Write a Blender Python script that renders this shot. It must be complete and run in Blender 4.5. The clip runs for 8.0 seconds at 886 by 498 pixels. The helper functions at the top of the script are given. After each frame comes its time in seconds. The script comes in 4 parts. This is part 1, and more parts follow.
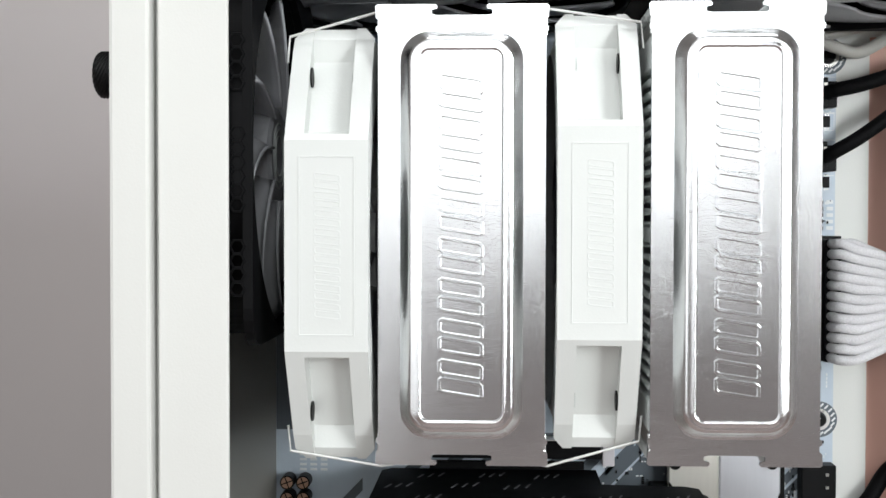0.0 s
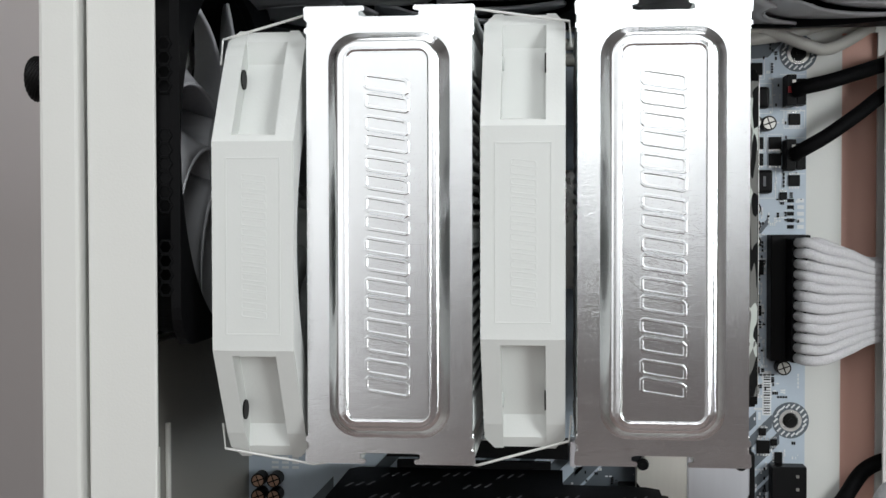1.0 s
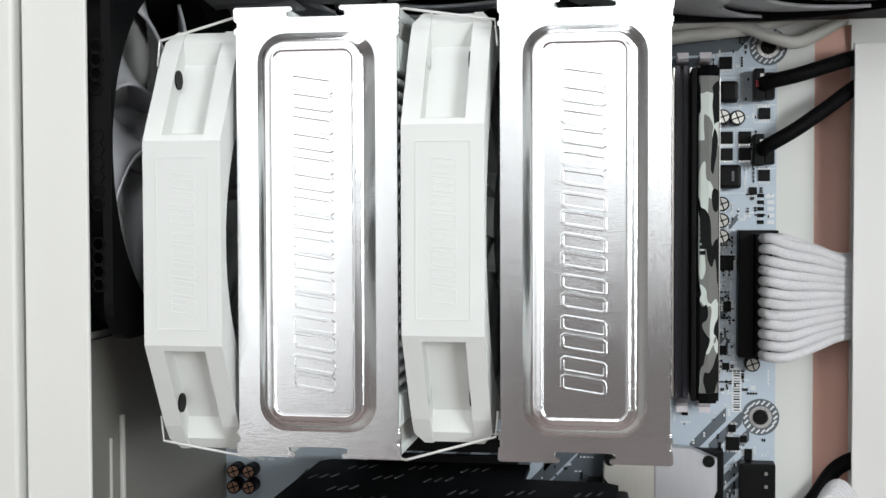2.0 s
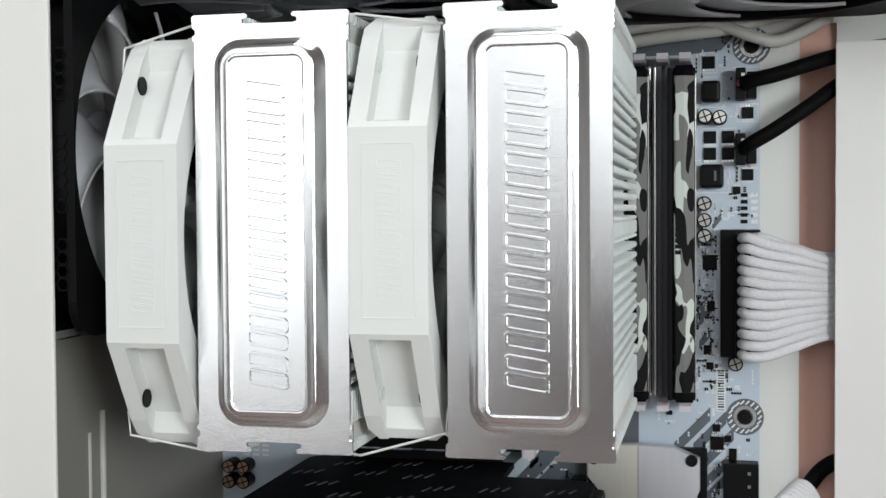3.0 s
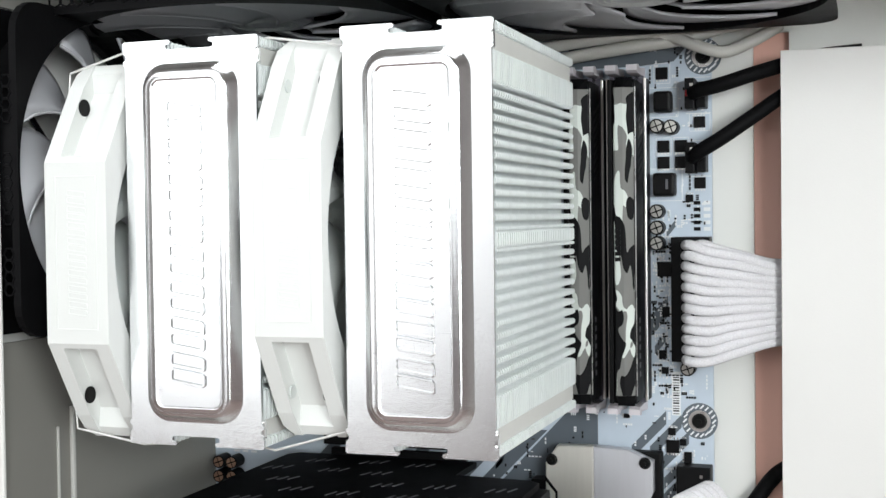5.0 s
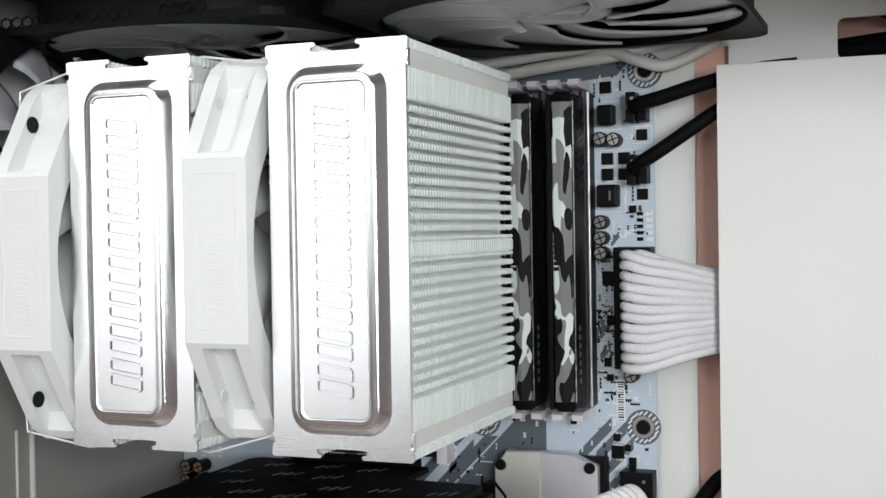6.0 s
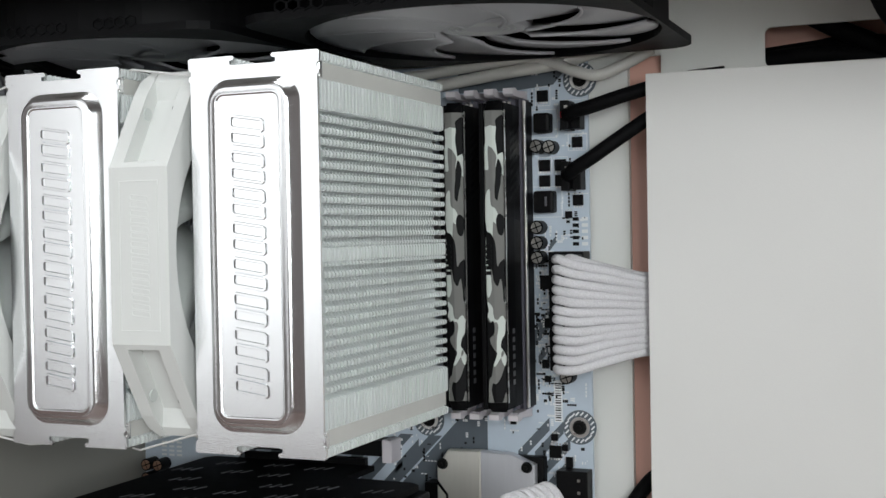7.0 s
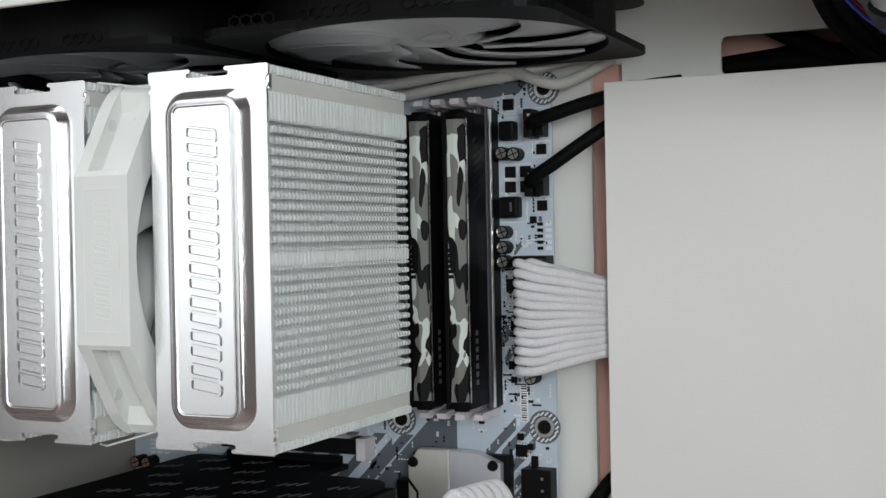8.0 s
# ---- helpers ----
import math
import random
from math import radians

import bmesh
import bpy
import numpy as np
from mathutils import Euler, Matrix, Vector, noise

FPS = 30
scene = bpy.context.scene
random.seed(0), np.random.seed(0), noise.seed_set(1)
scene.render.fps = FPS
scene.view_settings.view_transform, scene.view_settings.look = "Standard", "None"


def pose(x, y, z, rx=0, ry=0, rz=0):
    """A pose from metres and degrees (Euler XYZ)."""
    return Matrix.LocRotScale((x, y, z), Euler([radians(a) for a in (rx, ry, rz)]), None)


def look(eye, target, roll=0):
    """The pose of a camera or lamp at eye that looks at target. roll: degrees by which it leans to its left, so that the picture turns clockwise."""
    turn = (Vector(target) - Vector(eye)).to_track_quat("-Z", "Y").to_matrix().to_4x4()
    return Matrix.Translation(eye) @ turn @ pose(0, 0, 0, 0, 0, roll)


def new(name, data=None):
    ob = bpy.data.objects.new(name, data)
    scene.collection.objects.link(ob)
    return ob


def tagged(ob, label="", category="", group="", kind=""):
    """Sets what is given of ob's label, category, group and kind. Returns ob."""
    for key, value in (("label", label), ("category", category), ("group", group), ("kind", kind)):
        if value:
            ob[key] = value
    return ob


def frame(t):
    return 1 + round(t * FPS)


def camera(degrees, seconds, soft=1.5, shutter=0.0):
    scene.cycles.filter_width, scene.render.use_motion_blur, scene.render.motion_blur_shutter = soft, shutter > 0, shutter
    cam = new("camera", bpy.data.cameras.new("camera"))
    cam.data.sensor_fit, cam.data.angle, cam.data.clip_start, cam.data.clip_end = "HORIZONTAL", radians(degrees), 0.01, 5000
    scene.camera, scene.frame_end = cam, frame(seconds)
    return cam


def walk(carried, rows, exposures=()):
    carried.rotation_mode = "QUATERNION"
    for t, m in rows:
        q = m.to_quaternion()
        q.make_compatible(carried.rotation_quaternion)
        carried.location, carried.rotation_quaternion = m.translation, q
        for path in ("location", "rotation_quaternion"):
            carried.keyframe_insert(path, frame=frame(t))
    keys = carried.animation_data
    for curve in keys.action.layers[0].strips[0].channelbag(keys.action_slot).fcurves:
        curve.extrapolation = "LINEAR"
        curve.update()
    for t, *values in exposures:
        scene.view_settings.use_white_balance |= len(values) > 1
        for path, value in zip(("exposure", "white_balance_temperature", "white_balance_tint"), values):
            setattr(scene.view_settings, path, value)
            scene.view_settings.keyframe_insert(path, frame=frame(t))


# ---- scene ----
cam = camera(39.6, 8.0)
PATH = [
    (0, (-0.001, -0.028, 0.305), (-0.09, 1.969, 0.254), 0.1),
    (0.5, (0.02, -0.027, 0.304), (-0.108, 1.968, 0.26), 0.0),
    (1, (0.04, -0.027, 0.305), (-0.15, 1.964, 0.254), -0.1),
    (1.5, (0.063, -0.026, 0.307), (-0.186, 1.957, 0.245), -0.1),
    (3, (0.126, -0.025, 0.307), (-0.307, 1.926, 0.242), -0.4),
    (3.5, (0.145, -0.025, 0.307), (-0.345, 1.913, 0.243), -0.4),
    (4, (0.168, -0.024, 0.307), (-0.38, 1.898, 0.246), -0.6),
    (5.5, (0.228, -0.026, 0.308), (-0.467, 1.849, 0.262), -0.8),
    (6, (0.251, -0.026, 0.307), (-0.468, 1.84, 0.273), -0.9),
    (6.5, (0.274, -0.025, 0.308), (-0.468, 1.831, 0.272), -0.9),
    (7, (0.295, -0.025, 0.307), (-0.473, 1.821, 0.28), -1.0),
    (7.5, (0.315, -0.026, 0.308), (-0.483, 1.808, 0.281), -1.0),
    (8, (0.335, -0.026, 0.307), (-0.503, 1.79, 0.287), -1.1),
]
EXPOSURES = [(0, 0.30), (0.25, 0.10), (0.5, -0.29), (1.0, -0.22), (1.4, 0.03), (1.7, 0.12), (2.8, 0.02), (3.5, 0.0), (4.2, 0.15), (5.3, 0.5), (5.6, 0.44), (6.2, 0.03), (6.8, -0.15), (8, -0.25)]
walk(cam, [(t, look(eye, target, roll)) for t, eye, target, roll in PATH], EXPOSURES)

# ---- light ----
world = bpy.data.worlds.new("room_air")
scene.world = world
world.use_nodes = True
world.node_tree.nodes["Background"].inputs[0].default_value = (0.8, 0.85, 1.0, 1)
world.node_tree.nodes["Background"].inputs[1].default_value = 0.05


def area_lamp(name, eye, target, w, h, watts, colour, spread=180):
    data = bpy.data.lights.new(name, "AREA")
    data.shape, data.size, data.size_y, data.energy, data.color = "RECTANGLE", w, h, watts, colour
    data.spread = radians(spread)
    ob = new(name, data)
    ob.matrix_world = look(eye, target)
    return ob


area_lamp("softbox_light", (-0.297, -0.263, 0.455), (0.123, 0.387, 0.40), 0.40, 0.60, 1.18, (0.96, 0.99, 1.0))
# unseen fill lamp, added to brighten the fin sides and the cable cover
area_lamp("side_fill_light", (0.78, -0.56, 0.45), (0.10, 0.42, 0.37), 0.45, 0.40, 1.25, (0.95, 0.99, 1.0), 60)
area_lamp("window_light", (0.165, -1.25, 0.88), (0.165, 0.40, 0.30), 0.57, 0.85, 5.4, (0.95, 0.99, 1.0))
# unseen fill from above, added for diffuse light only
area_lamp("overhead_fill_light", (-0.05, -0.45, 1.10), (0.05, 0.40, 0.28), 0.6, 0.4, 1.0, (0.95, 0.99, 1.0))
# added lamp without a fixture; lifts the room and the wall behind the case
area_lamp("ceiling_fill_light", (0.2, 0.25, 1.78), (0.2, 0.25, 0.0), 0.9, 0.6, 15.0, (0.96, 0.98, 1.0))


# ---- materials ----
def mat(name, colour, rough=0.5, metal=0.0, var=0.08, scale=60.0, bump=0.0, bump_scale=400.0, stretch=(1, 1, 1), aniso=0.0, spec=0.5, rand=0.0):
    m = bpy.data.materials.new(name)
    m.use_nodes = True
    nt = m.node_tree
    b = nt.nodes["Principled BSDF"]
    b.inputs["Roughness"].default_value, b.inputs["Metallic"].default_value = rough, metal
    b.inputs["Specular IOR Level"].default_value = spec
    tc = nt.nodes.new("ShaderNodeTexCoord")
    mp = nt.nodes.new("ShaderNodeMapping")
    mp.inputs["Scale"].default_value = stretch
    nt.links.new(tc.outputs["Object"], mp.inputs["Vector"])
    n1 = nt.nodes.new("ShaderNodeTexNoise")
    n1.inputs["Scale"].default_value, n1.inputs["Detail"].default_value = scale, 6
    nt.links.new(mp.outputs[0], n1.inputs["Vector"])
    hsv = nt.nodes.new("ShaderNodeHueSaturation")
    hsv.inputs["Color"].default_value = (*colour, 1)
    mr = nt.nodes.new("ShaderNodeMapRange")
    mr.inputs["To Min"].default_value, mr.inputs["To Max"].default_value = 1 - var, 1 + var
    nt.links.new(n1.outputs["Fac"], mr.inputs["Value"])
    value = mr.outputs[0]
    if rand:
        oi = nt.nodes.new("ShaderNodeObjectInfo")
        r2 = nt.nodes.new("ShaderNodeMapRange")
        r2.inputs["To Min"].default_value, r2.inputs["To Max"].default_value = 1 - rand, 1 + rand
        nt.links.new(oi.outputs["Random"], r2.inputs["Value"])
        mul = nt.nodes.new("ShaderNodeMath")
        mul.operation = "MULTIPLY"
        nt.links.new(value, mul.inputs[0]), nt.links.new(r2.outputs[0], mul.inputs[1])
        value = mul.outputs[0]
    nt.links.new(value, hsv.inputs["Value"])
    nt.links.new(hsv.outputs[0], b.inputs["Base Color"])
    rr = nt.nodes.new("ShaderNodeMapRange")
    rr.inputs["To Min"].default_value, rr.inputs["To Max"].default_value = max(0.02, rough - 0.05), rough + 0.05
    nt.links.new(n1.outputs["Fac"], rr.inputs["Value"])
    nt.links.new(rr.outputs[0], b.inputs["Roughness"])
    if bump:
        n2 = nt.nodes.new("ShaderNodeTexNoise")
        n2.inputs["Scale"].default_value, n2.inputs["Detail"].default_value = bump_scale, 3
        nt.links.new(mp.outputs[0], n2.inputs["Vector"])
        bp = nt.nodes.new("ShaderNodeBump")
        bp.inputs["Strength"].default_value, bp.inputs["Distance"].default_value = bump, 0.0004
        nt.links.new(n2.outputs["Fac"], bp.inputs["Height"])
        nt.links.new(bp.outputs[0], b.inputs["Normal"])
    if aniso:
        b.inputs["Anisotropic"].default_value = aniso
    return m


def camo_mat():
    """Three-tone camouflage: dark and mid grey patches, each from its own slow noise, on a pale ground."""
    m = bpy.data.materials.new("camo_print")
    m.use_nodes = True
    nt = m.node_tree
    b = nt.nodes["Principled BSDF"]
    b.inputs["Roughness"].default_value = 0.62
    b.inputs["Specular IOR Level"].default_value = 0.15
    tc = nt.nodes.new("ShaderNodeTexCoord")
    last = None
    for shift, at, tone in ((0.52, 0.500, (0.18, 0.18, 0.17, 1)), (0.13, 0.540, (0.004, 0.004, 0.0045, 1))):
        mp = nt.nodes.new("ShaderNodeMapping")
        mp.inputs["Scale"].default_value, mp.inputs["Location"].default_value = (1.5, 1.0, 0.55), (shift, shift * 2, shift * 3)
        n = nt.nodes.new("ShaderNodeTexNoise")
        n.inputs["Scale"].default_value, n.inputs["Detail"].default_value, n.inputs["Distortion"].default_value = 115, 1.0, 0.4
        nt.links.new(tc.outputs["Object"], mp.inputs[0]), nt.links.new(mp.outputs[0], n.inputs["Vector"])
        cut = nt.nodes.new("ShaderNodeMath")
        cut.operation = "GREATER_THAN"
        cut.inputs[1].default_value = at
        nt.links.new(n.outputs["Fac"], cut.inputs[0])
        mix = nt.nodes.new("ShaderNodeMix")
        mix.data_type = "RGBA"
        mix.inputs["B"].default_value = tone
        nt.links.new(cut.outputs[0], mix.inputs["Factor"])
        if last:
            nt.links.new(last, mix.inputs["A"])
        else:
            mix.inputs["A"].default_value = (0.58, 0.62, 0.58, 1)
        last = mix.outputs["Result"]
    nt.links.new(last, b.inputs["Base Color"])
    return m


PAINT = mat("white_case_paint", (0.72, 0.72, 0.69), 0.42, var=0.03, scale=25, bump=0.12, bump_scale=1500)
COVER = mat("white_satin_cover", (0.74, 0.73, 0.71), 0.3, var=0.03, scale=12, bump=0.1, bump_scale=1600)
ALU = mat("brushed_aluminium", (0.88, 0.89, 0.90), 0.135, 1.0, var=0.04, scale=900, bump=0.13, bump_scale=5500, stretch=(0.22, 1, 1.3))
EDGE = mat("bright_aluminium_edge", (0.9, 0.9, 0.9), 0.2, 1.0, var=0.05)
FIN = mat("white_coated_fin", (0.76, 0.80, 0.79), 0.42, 0.0, var=0.03, scale=120, bump=0.05, rand=0.04)
STRIP = mat("beige_fin_strip", (0.68, 0.68, 0.645), 0.5, 0.0, var=0.05, scale=90, bump=0.1)
FANW = mat("white_fan_plastic", (0.70, 0.715, 0.695), 0.5, var=0.03, scale=50, bump=0.1, bump_scale=1300)
BLADEW = mat("white_blade_plastic", (0.6, 0.63, 0.61), 0.45, var=0.04)
BLACK = mat("black_fan_plastic", (0.004, 0.004, 0.0045), 0.5, var=0.25, scale=90, bump=0.1, spec=0.08)
GREYBLADE = mat("grey_blade_plastic", (0.50, 0.505, 0.53), 0.4, var=0.06, scale=40)
RUBBER = mat("black_rubber", (0.004, 0.004, 0.004), 0.5, var=0.2, spec=0.15)
CHIP = mat("black_chip_epoxy", (0.004, 0.004, 0.0045), 0.45, var=0.2, scale=200, rand=0.3, spec=0.12)
PCB = mat("silver_blue_board", (0.51, 0.585, 0.665), 0.4, 0.0, var=0.08, scale=120, bump=0.15, bump_scale=700)
PRINT = mat("dark_grey_board_print", (0.10, 0.12, 0.14), 0.45, var=0.1, scale=150)
WHITEINK = mat("white_board_ink", (0.75, 0.77, 0.78), 0.5, var=0.05)
# case paint darkened: the dimness inside the rear wall is put into this grey
REARSHADE = mat("shaded_rear_wall_paint", (0.28, 0.275, 0.25), 0.45, var=0.06, scale=25, bump=0.1, bump_scale=1500)
SILVER = mat("silver_metal", (0.75, 0.74, 0.72), 0.28, 1.0, var=0.08, scale=180, bump=0.1)
WIRE = mat("satin_spring_wire", (0.80, 0.80, 0.78), 0.42, 0.35, var=0.05)
STEEL = mat("polished_slot_steel", (0.85, 0.81, 0.77), 0.32, 1.0, var=0.06)
# black slots greyed: the steel edges' sheen is put into the plastic colour
SLOT = mat("sheen_grey_slot_plastic", (0.10, 0.095, 0.12), 0.35, var=0.12, scale=150)
CAPTOP = mat("capacitor_top_metal", (0.50, 0.49, 0.46), 0.3, 1.0, var=0.1)
LATCH = mat("pale_lilac_latch_plastic", (0.70, 0.66, 0.69), 0.45, var=0.05)
HSILVER = mat("satin_beige_heatsink", (0.80, 0.78, 0.72), 0.36, 0.55, var=0.05, stretch=(4, 1, 0.3), scale=150, bump=0.1)
HBLUE = mat("satin_grey_heatsink", (0.70, 0.71, 0.75), 0.36, 0.55, var=0.05, stretch=(4, 1, 0.3), scale=150, bump=0.1)
SLEEVE = mat("white_braided_sleeve", (0.66, 0.65, 0.67), 0.7, var=0.22, scale=1500, bump=1.0, bump_scale=1500)
SLEEVEB = mat("black_braided_sleeve", (0.0035, 0.0035, 0.004), 0.6, var=0.3, scale=900, bump=0.7, bump_scale=1200, spec=0.08)
CABLEW = mat("white_rubber_cable", (0.58, 0.57, 0.53), 0.5, var=0.06, scale=60)
RED = mat("red_plastic", (0.35, 0.01, 0.015), 0.4, var=0.1)
COPPER = mat("copper_brown_panel", (0.70, 0.41, 0.33), 0.5, var=0.06, scale=20, bump=0.05)
BRONZE = mat("bronze_cap_top", (0.45, 0.28, 0.2), 0.4, 0.7, var=0.1)
GPU = mat("black_backplate", (0.0025, 0.0025, 0.003), 0.55, 0.0, var=0.2, scale=120, spec=0.12)
GREYINK = mat("grey_backplate_ink", (0.09, 0.09, 0.10), 0.45, var=0.1)
CAMO = camo_mat()
WALL = mat("pinkish_grey_wall", (0.66, 0.62, 0.61), 0.8, var=0.04, scale=3, bump=0.1, bump_scale=120)
DESK = mat("pinkish_brown_wood", (0.22, 0.165, 0.15), 0.4, var=0.25, scale=14, stretch=(0.15, 1, 1), bump=0.1, bump_scale=200)
CEIL = mat("white_ceiling_paint", (0.75, 0.74, 0.72), 0.8, var=0.03, scale=4)


# ---- builders ----
def empty(name, at=(0, 0, 0), label="", category="", group="", kind=""):
    ob = new(name)
    ob.empty_display_size = 0.01
    ob.location = at
    return tagged(ob, label, category, group, kind)


def part(name, bm, material, parent=None, label="", smooth=False):
    me = bpy.data.meshes.new(name)
    bmesh.ops.recalc_face_normals(bm, faces=bm.faces)
    if smooth:
        for f in bm.faces:
            f.smooth = True
    bm.to_mesh(me)
    bm.free()
    me.materials.append(material)
    ob = new(name, me)
    if parent:
        ob.parent = parent
    if label:
        ob["label"] = label
    return ob


def share(ob, name, m, parent):
    o = new(name, ob.data)
    o.parent, o.matrix_basis = parent, m
    return o


def box(bm, x0, x1, y0, y1, z0, z1, bevel=0.0):
    vs = [bm.verts.new((x, y, z)) for x in (x0, x1) for y in (y0, y1) for z in (z0, z1)]
    fs = [bm.faces.new([vs[i] for i in q]) for q in ((0, 1, 3, 2), (4, 6, 7, 5), (0, 4, 5, 1), (2, 3, 7, 6), (0, 2, 6, 4), (1, 5, 7, 3))]
    if bevel:
        es = {e for f in fs for e in f.edges}
        bmesh.ops.bevel(bm, geom=list(es), offset=bevel, segments=2, affect="EDGES", profile=0.6)


def prism(bm, pts, axis, a, b):
    """Extrudes a flat outline along an axis from a to b; pts hold the other two coordinates in order."""
    def put(p, c):
        return {"x": (c, p[0], p[1]), "y": (p[0], c, p[1]), "z": (p[0], p[1], c)}[axis]
    lo = [bm.verts.new(put(p, a)) for p in pts]
    hi = [bm.verts.new(put(p, b)) for p in pts]
    n = len(pts)
    bm.faces.new(lo), bm.faces.new(hi[::-1])
    for i in range(n):
        bm.faces.new((lo[i], hi[i], hi[(i + 1) % n], lo[(i + 1) % n]))


def rrect(cx, cz, hx, hz, r, n=6):
    out = []
    for k, (sx, sz) in enumerate(((1, 1), (-1, 1), (-1, -1), (1, -1))):
        for i in range(n + 1):
            a = math.pi / 2 * (k + i / n)
            out.append((cx + sx * (hx - r) + r * math.cos(a), cz + sz * (hz - r) + r * math.sin(a)))
    return out


def cyl(bm, at, axis, r, length, n=20, r2=None):
    r2 = r if r2 is None else r2
    lo, hi = [], []
    for i in range(n):
        c, s = math.cos(2 * math.pi * i / n), math.sin(2 * math.pi * i / n)
        for ring, rad, d in ((lo, r, 0), (hi, r2, length)):
            u = {"x": (d, rad * c, rad * s), "y": (rad * c, d, rad * s), "z": (rad * c, rad * s, d)}[axis]
            ring.append(bm.verts.new(Vector(at) + Vector(u)))
    bm.faces.new(lo), bm.faces.new(hi[::-1])
    for i in range(n):
        bm.faces.new((lo[i], hi[i], hi[(i + 1) % n], lo[(i + 1) % n]))


def curve_points(pts, steps=8):
    """A smooth line through the given points."""
    p = [Vector(q) for q in pts]
    p = [2 * p[0] - p[1]] + p + [2 * p[-1] - p[-2]]
    out = []
    for i in range(1, len(p) - 2):
        for k in range(steps):
            t = k / steps
            out.append(0.5 * (2 * p[i] + (p[i + 1] - p[i - 1]) * t + (2 * p[i - 1] - 5 * p[i] + 4 * p[i + 1] - p[i + 2]) * t * t + (3 * p[i] - p[i - 1] - 3 * p[i + 1] + p[i + 2]) * t ** 3))
    out.append(p[-2])
    return out


def tube(bm, pts, r, n=10, steps=8):
    line = curve_points(pts, steps) if steps > 1 else [Vector(q) for q in pts]
    rings, side = [], None
    for i, p in enumerate(line):
        d = (line[min(i + 1, len(line) - 1)] - line[max(i - 1, 0)]).normalized()
        if side is None:
            side = d.orthogonal().normalized()
        side = (side - d * side.dot(d)).normalized()
        up = d.cross(side)
        rings.append([bm.verts.new(p + r * (math.cos(2 * math.pi * k / n) * side + math.sin(2 * math.pi * k / n) * up)) for k in range(n)])
    for a, b in zip(rings, rings[1:]):
        for k in range(n):
            bm.faces.new((a[k], a[(k + 1) % n], b[(k + 1) % n], b[k]))
    bm.faces.new(rings[0][::-1]), bm.faces.new(rings[-1])


def ridge(bm, pts, y, w, h, closed=True):
    """A raised line with sloping flanks along a flat outline in x and z, standing off towards -y."""
    n = len(pts)
    P = [Vector(p) for p in pts]
    rows = []
    for i in range(n):
        a = P[(i - 1) % n] if closed or i else P[i] - (P[1] - P[0])
        b = P[(i + 1) % n] if closed or i < n - 1 else P[i] + (P[i] - P[i - 1])
        d1, d2 = (P[i] - a).normalized(), (b - P[i]).normalized()
        n1, n2 = Vector((-d1.y, d1.x)), Vector((-d2.y, d2.x))
        m = (n1 + n2)
        m = m.normalized() if m.length > 1e-6 else n1
        m /= max(0.5, m.dot(n1))
        rows.append([bm.verts.new((P[i].x + m.x * o, y - e, P[i].y + m.y * o)) for o, e in ((-w / 2, -0.0002), (-w / 4, h), (w / 4, h), (w / 2, -0.0002))])
    for i in range(n if closed else n - 1):
        a, b = rows[i], rows[(i + 1) % n]
        for k in range(3):
            bm.faces.new((a[k], a[k + 1], b[k + 1], b[k]))


def ring_layer(bm, outer, r_in, a0, a1, n=96):
    """A slab along x from a0 to a1 with a round hole; outer gives (angle, radius) pairs."""
    rows = []
    for ang, ro in outer:
        c, s = math.cos(ang), math.sin(ang)
        rows.append([bm.verts.new(q) for q in ((a0, ro * c, ro * s), (a1, ro * c, ro * s), (a1, r_in * c, r_in * s), (a0, r_in * c, r_in * s))])
    for i in range(len(rows)):
        a, b = rows[i], rows[(i + 1) % len(rows)]
        for k in range(4):
            bm.faces.new((a[k], b[k], b[(k + 1) % 4], a[(k + 1) % 4]))


def star(poly, n=72):
    """(angle, radius) pairs of an outline seen from its middle, corners included."""
    m = len(poly)
    angles = sorted({round(math.atan2(p[1], p[0]), 5) for p in poly} | {round(-math.pi + 2 * math.pi * i / n, 5) for i in range(n)})
    out = []
    for a in angles:
        d = Vector((math.cos(a), math.sin(a)))
        best = 0
        for i in range(m):
            p, q = Vector(poly[i]), Vector(poly[(i + 1) % m])
            e = q - p
            den = d.x * e.y - d.y * e.x
            if abs(den) < 1e-12:
                continue
            t = (p.x * e.y - p.y * e.x) / den
            u = (p.x * d.y - p.y * d.x) / den
            if t > 0 and -1e-4 <= u <= 1 + 1e-4:
                best = max(best, t)
        out.append((a, best))
    return out


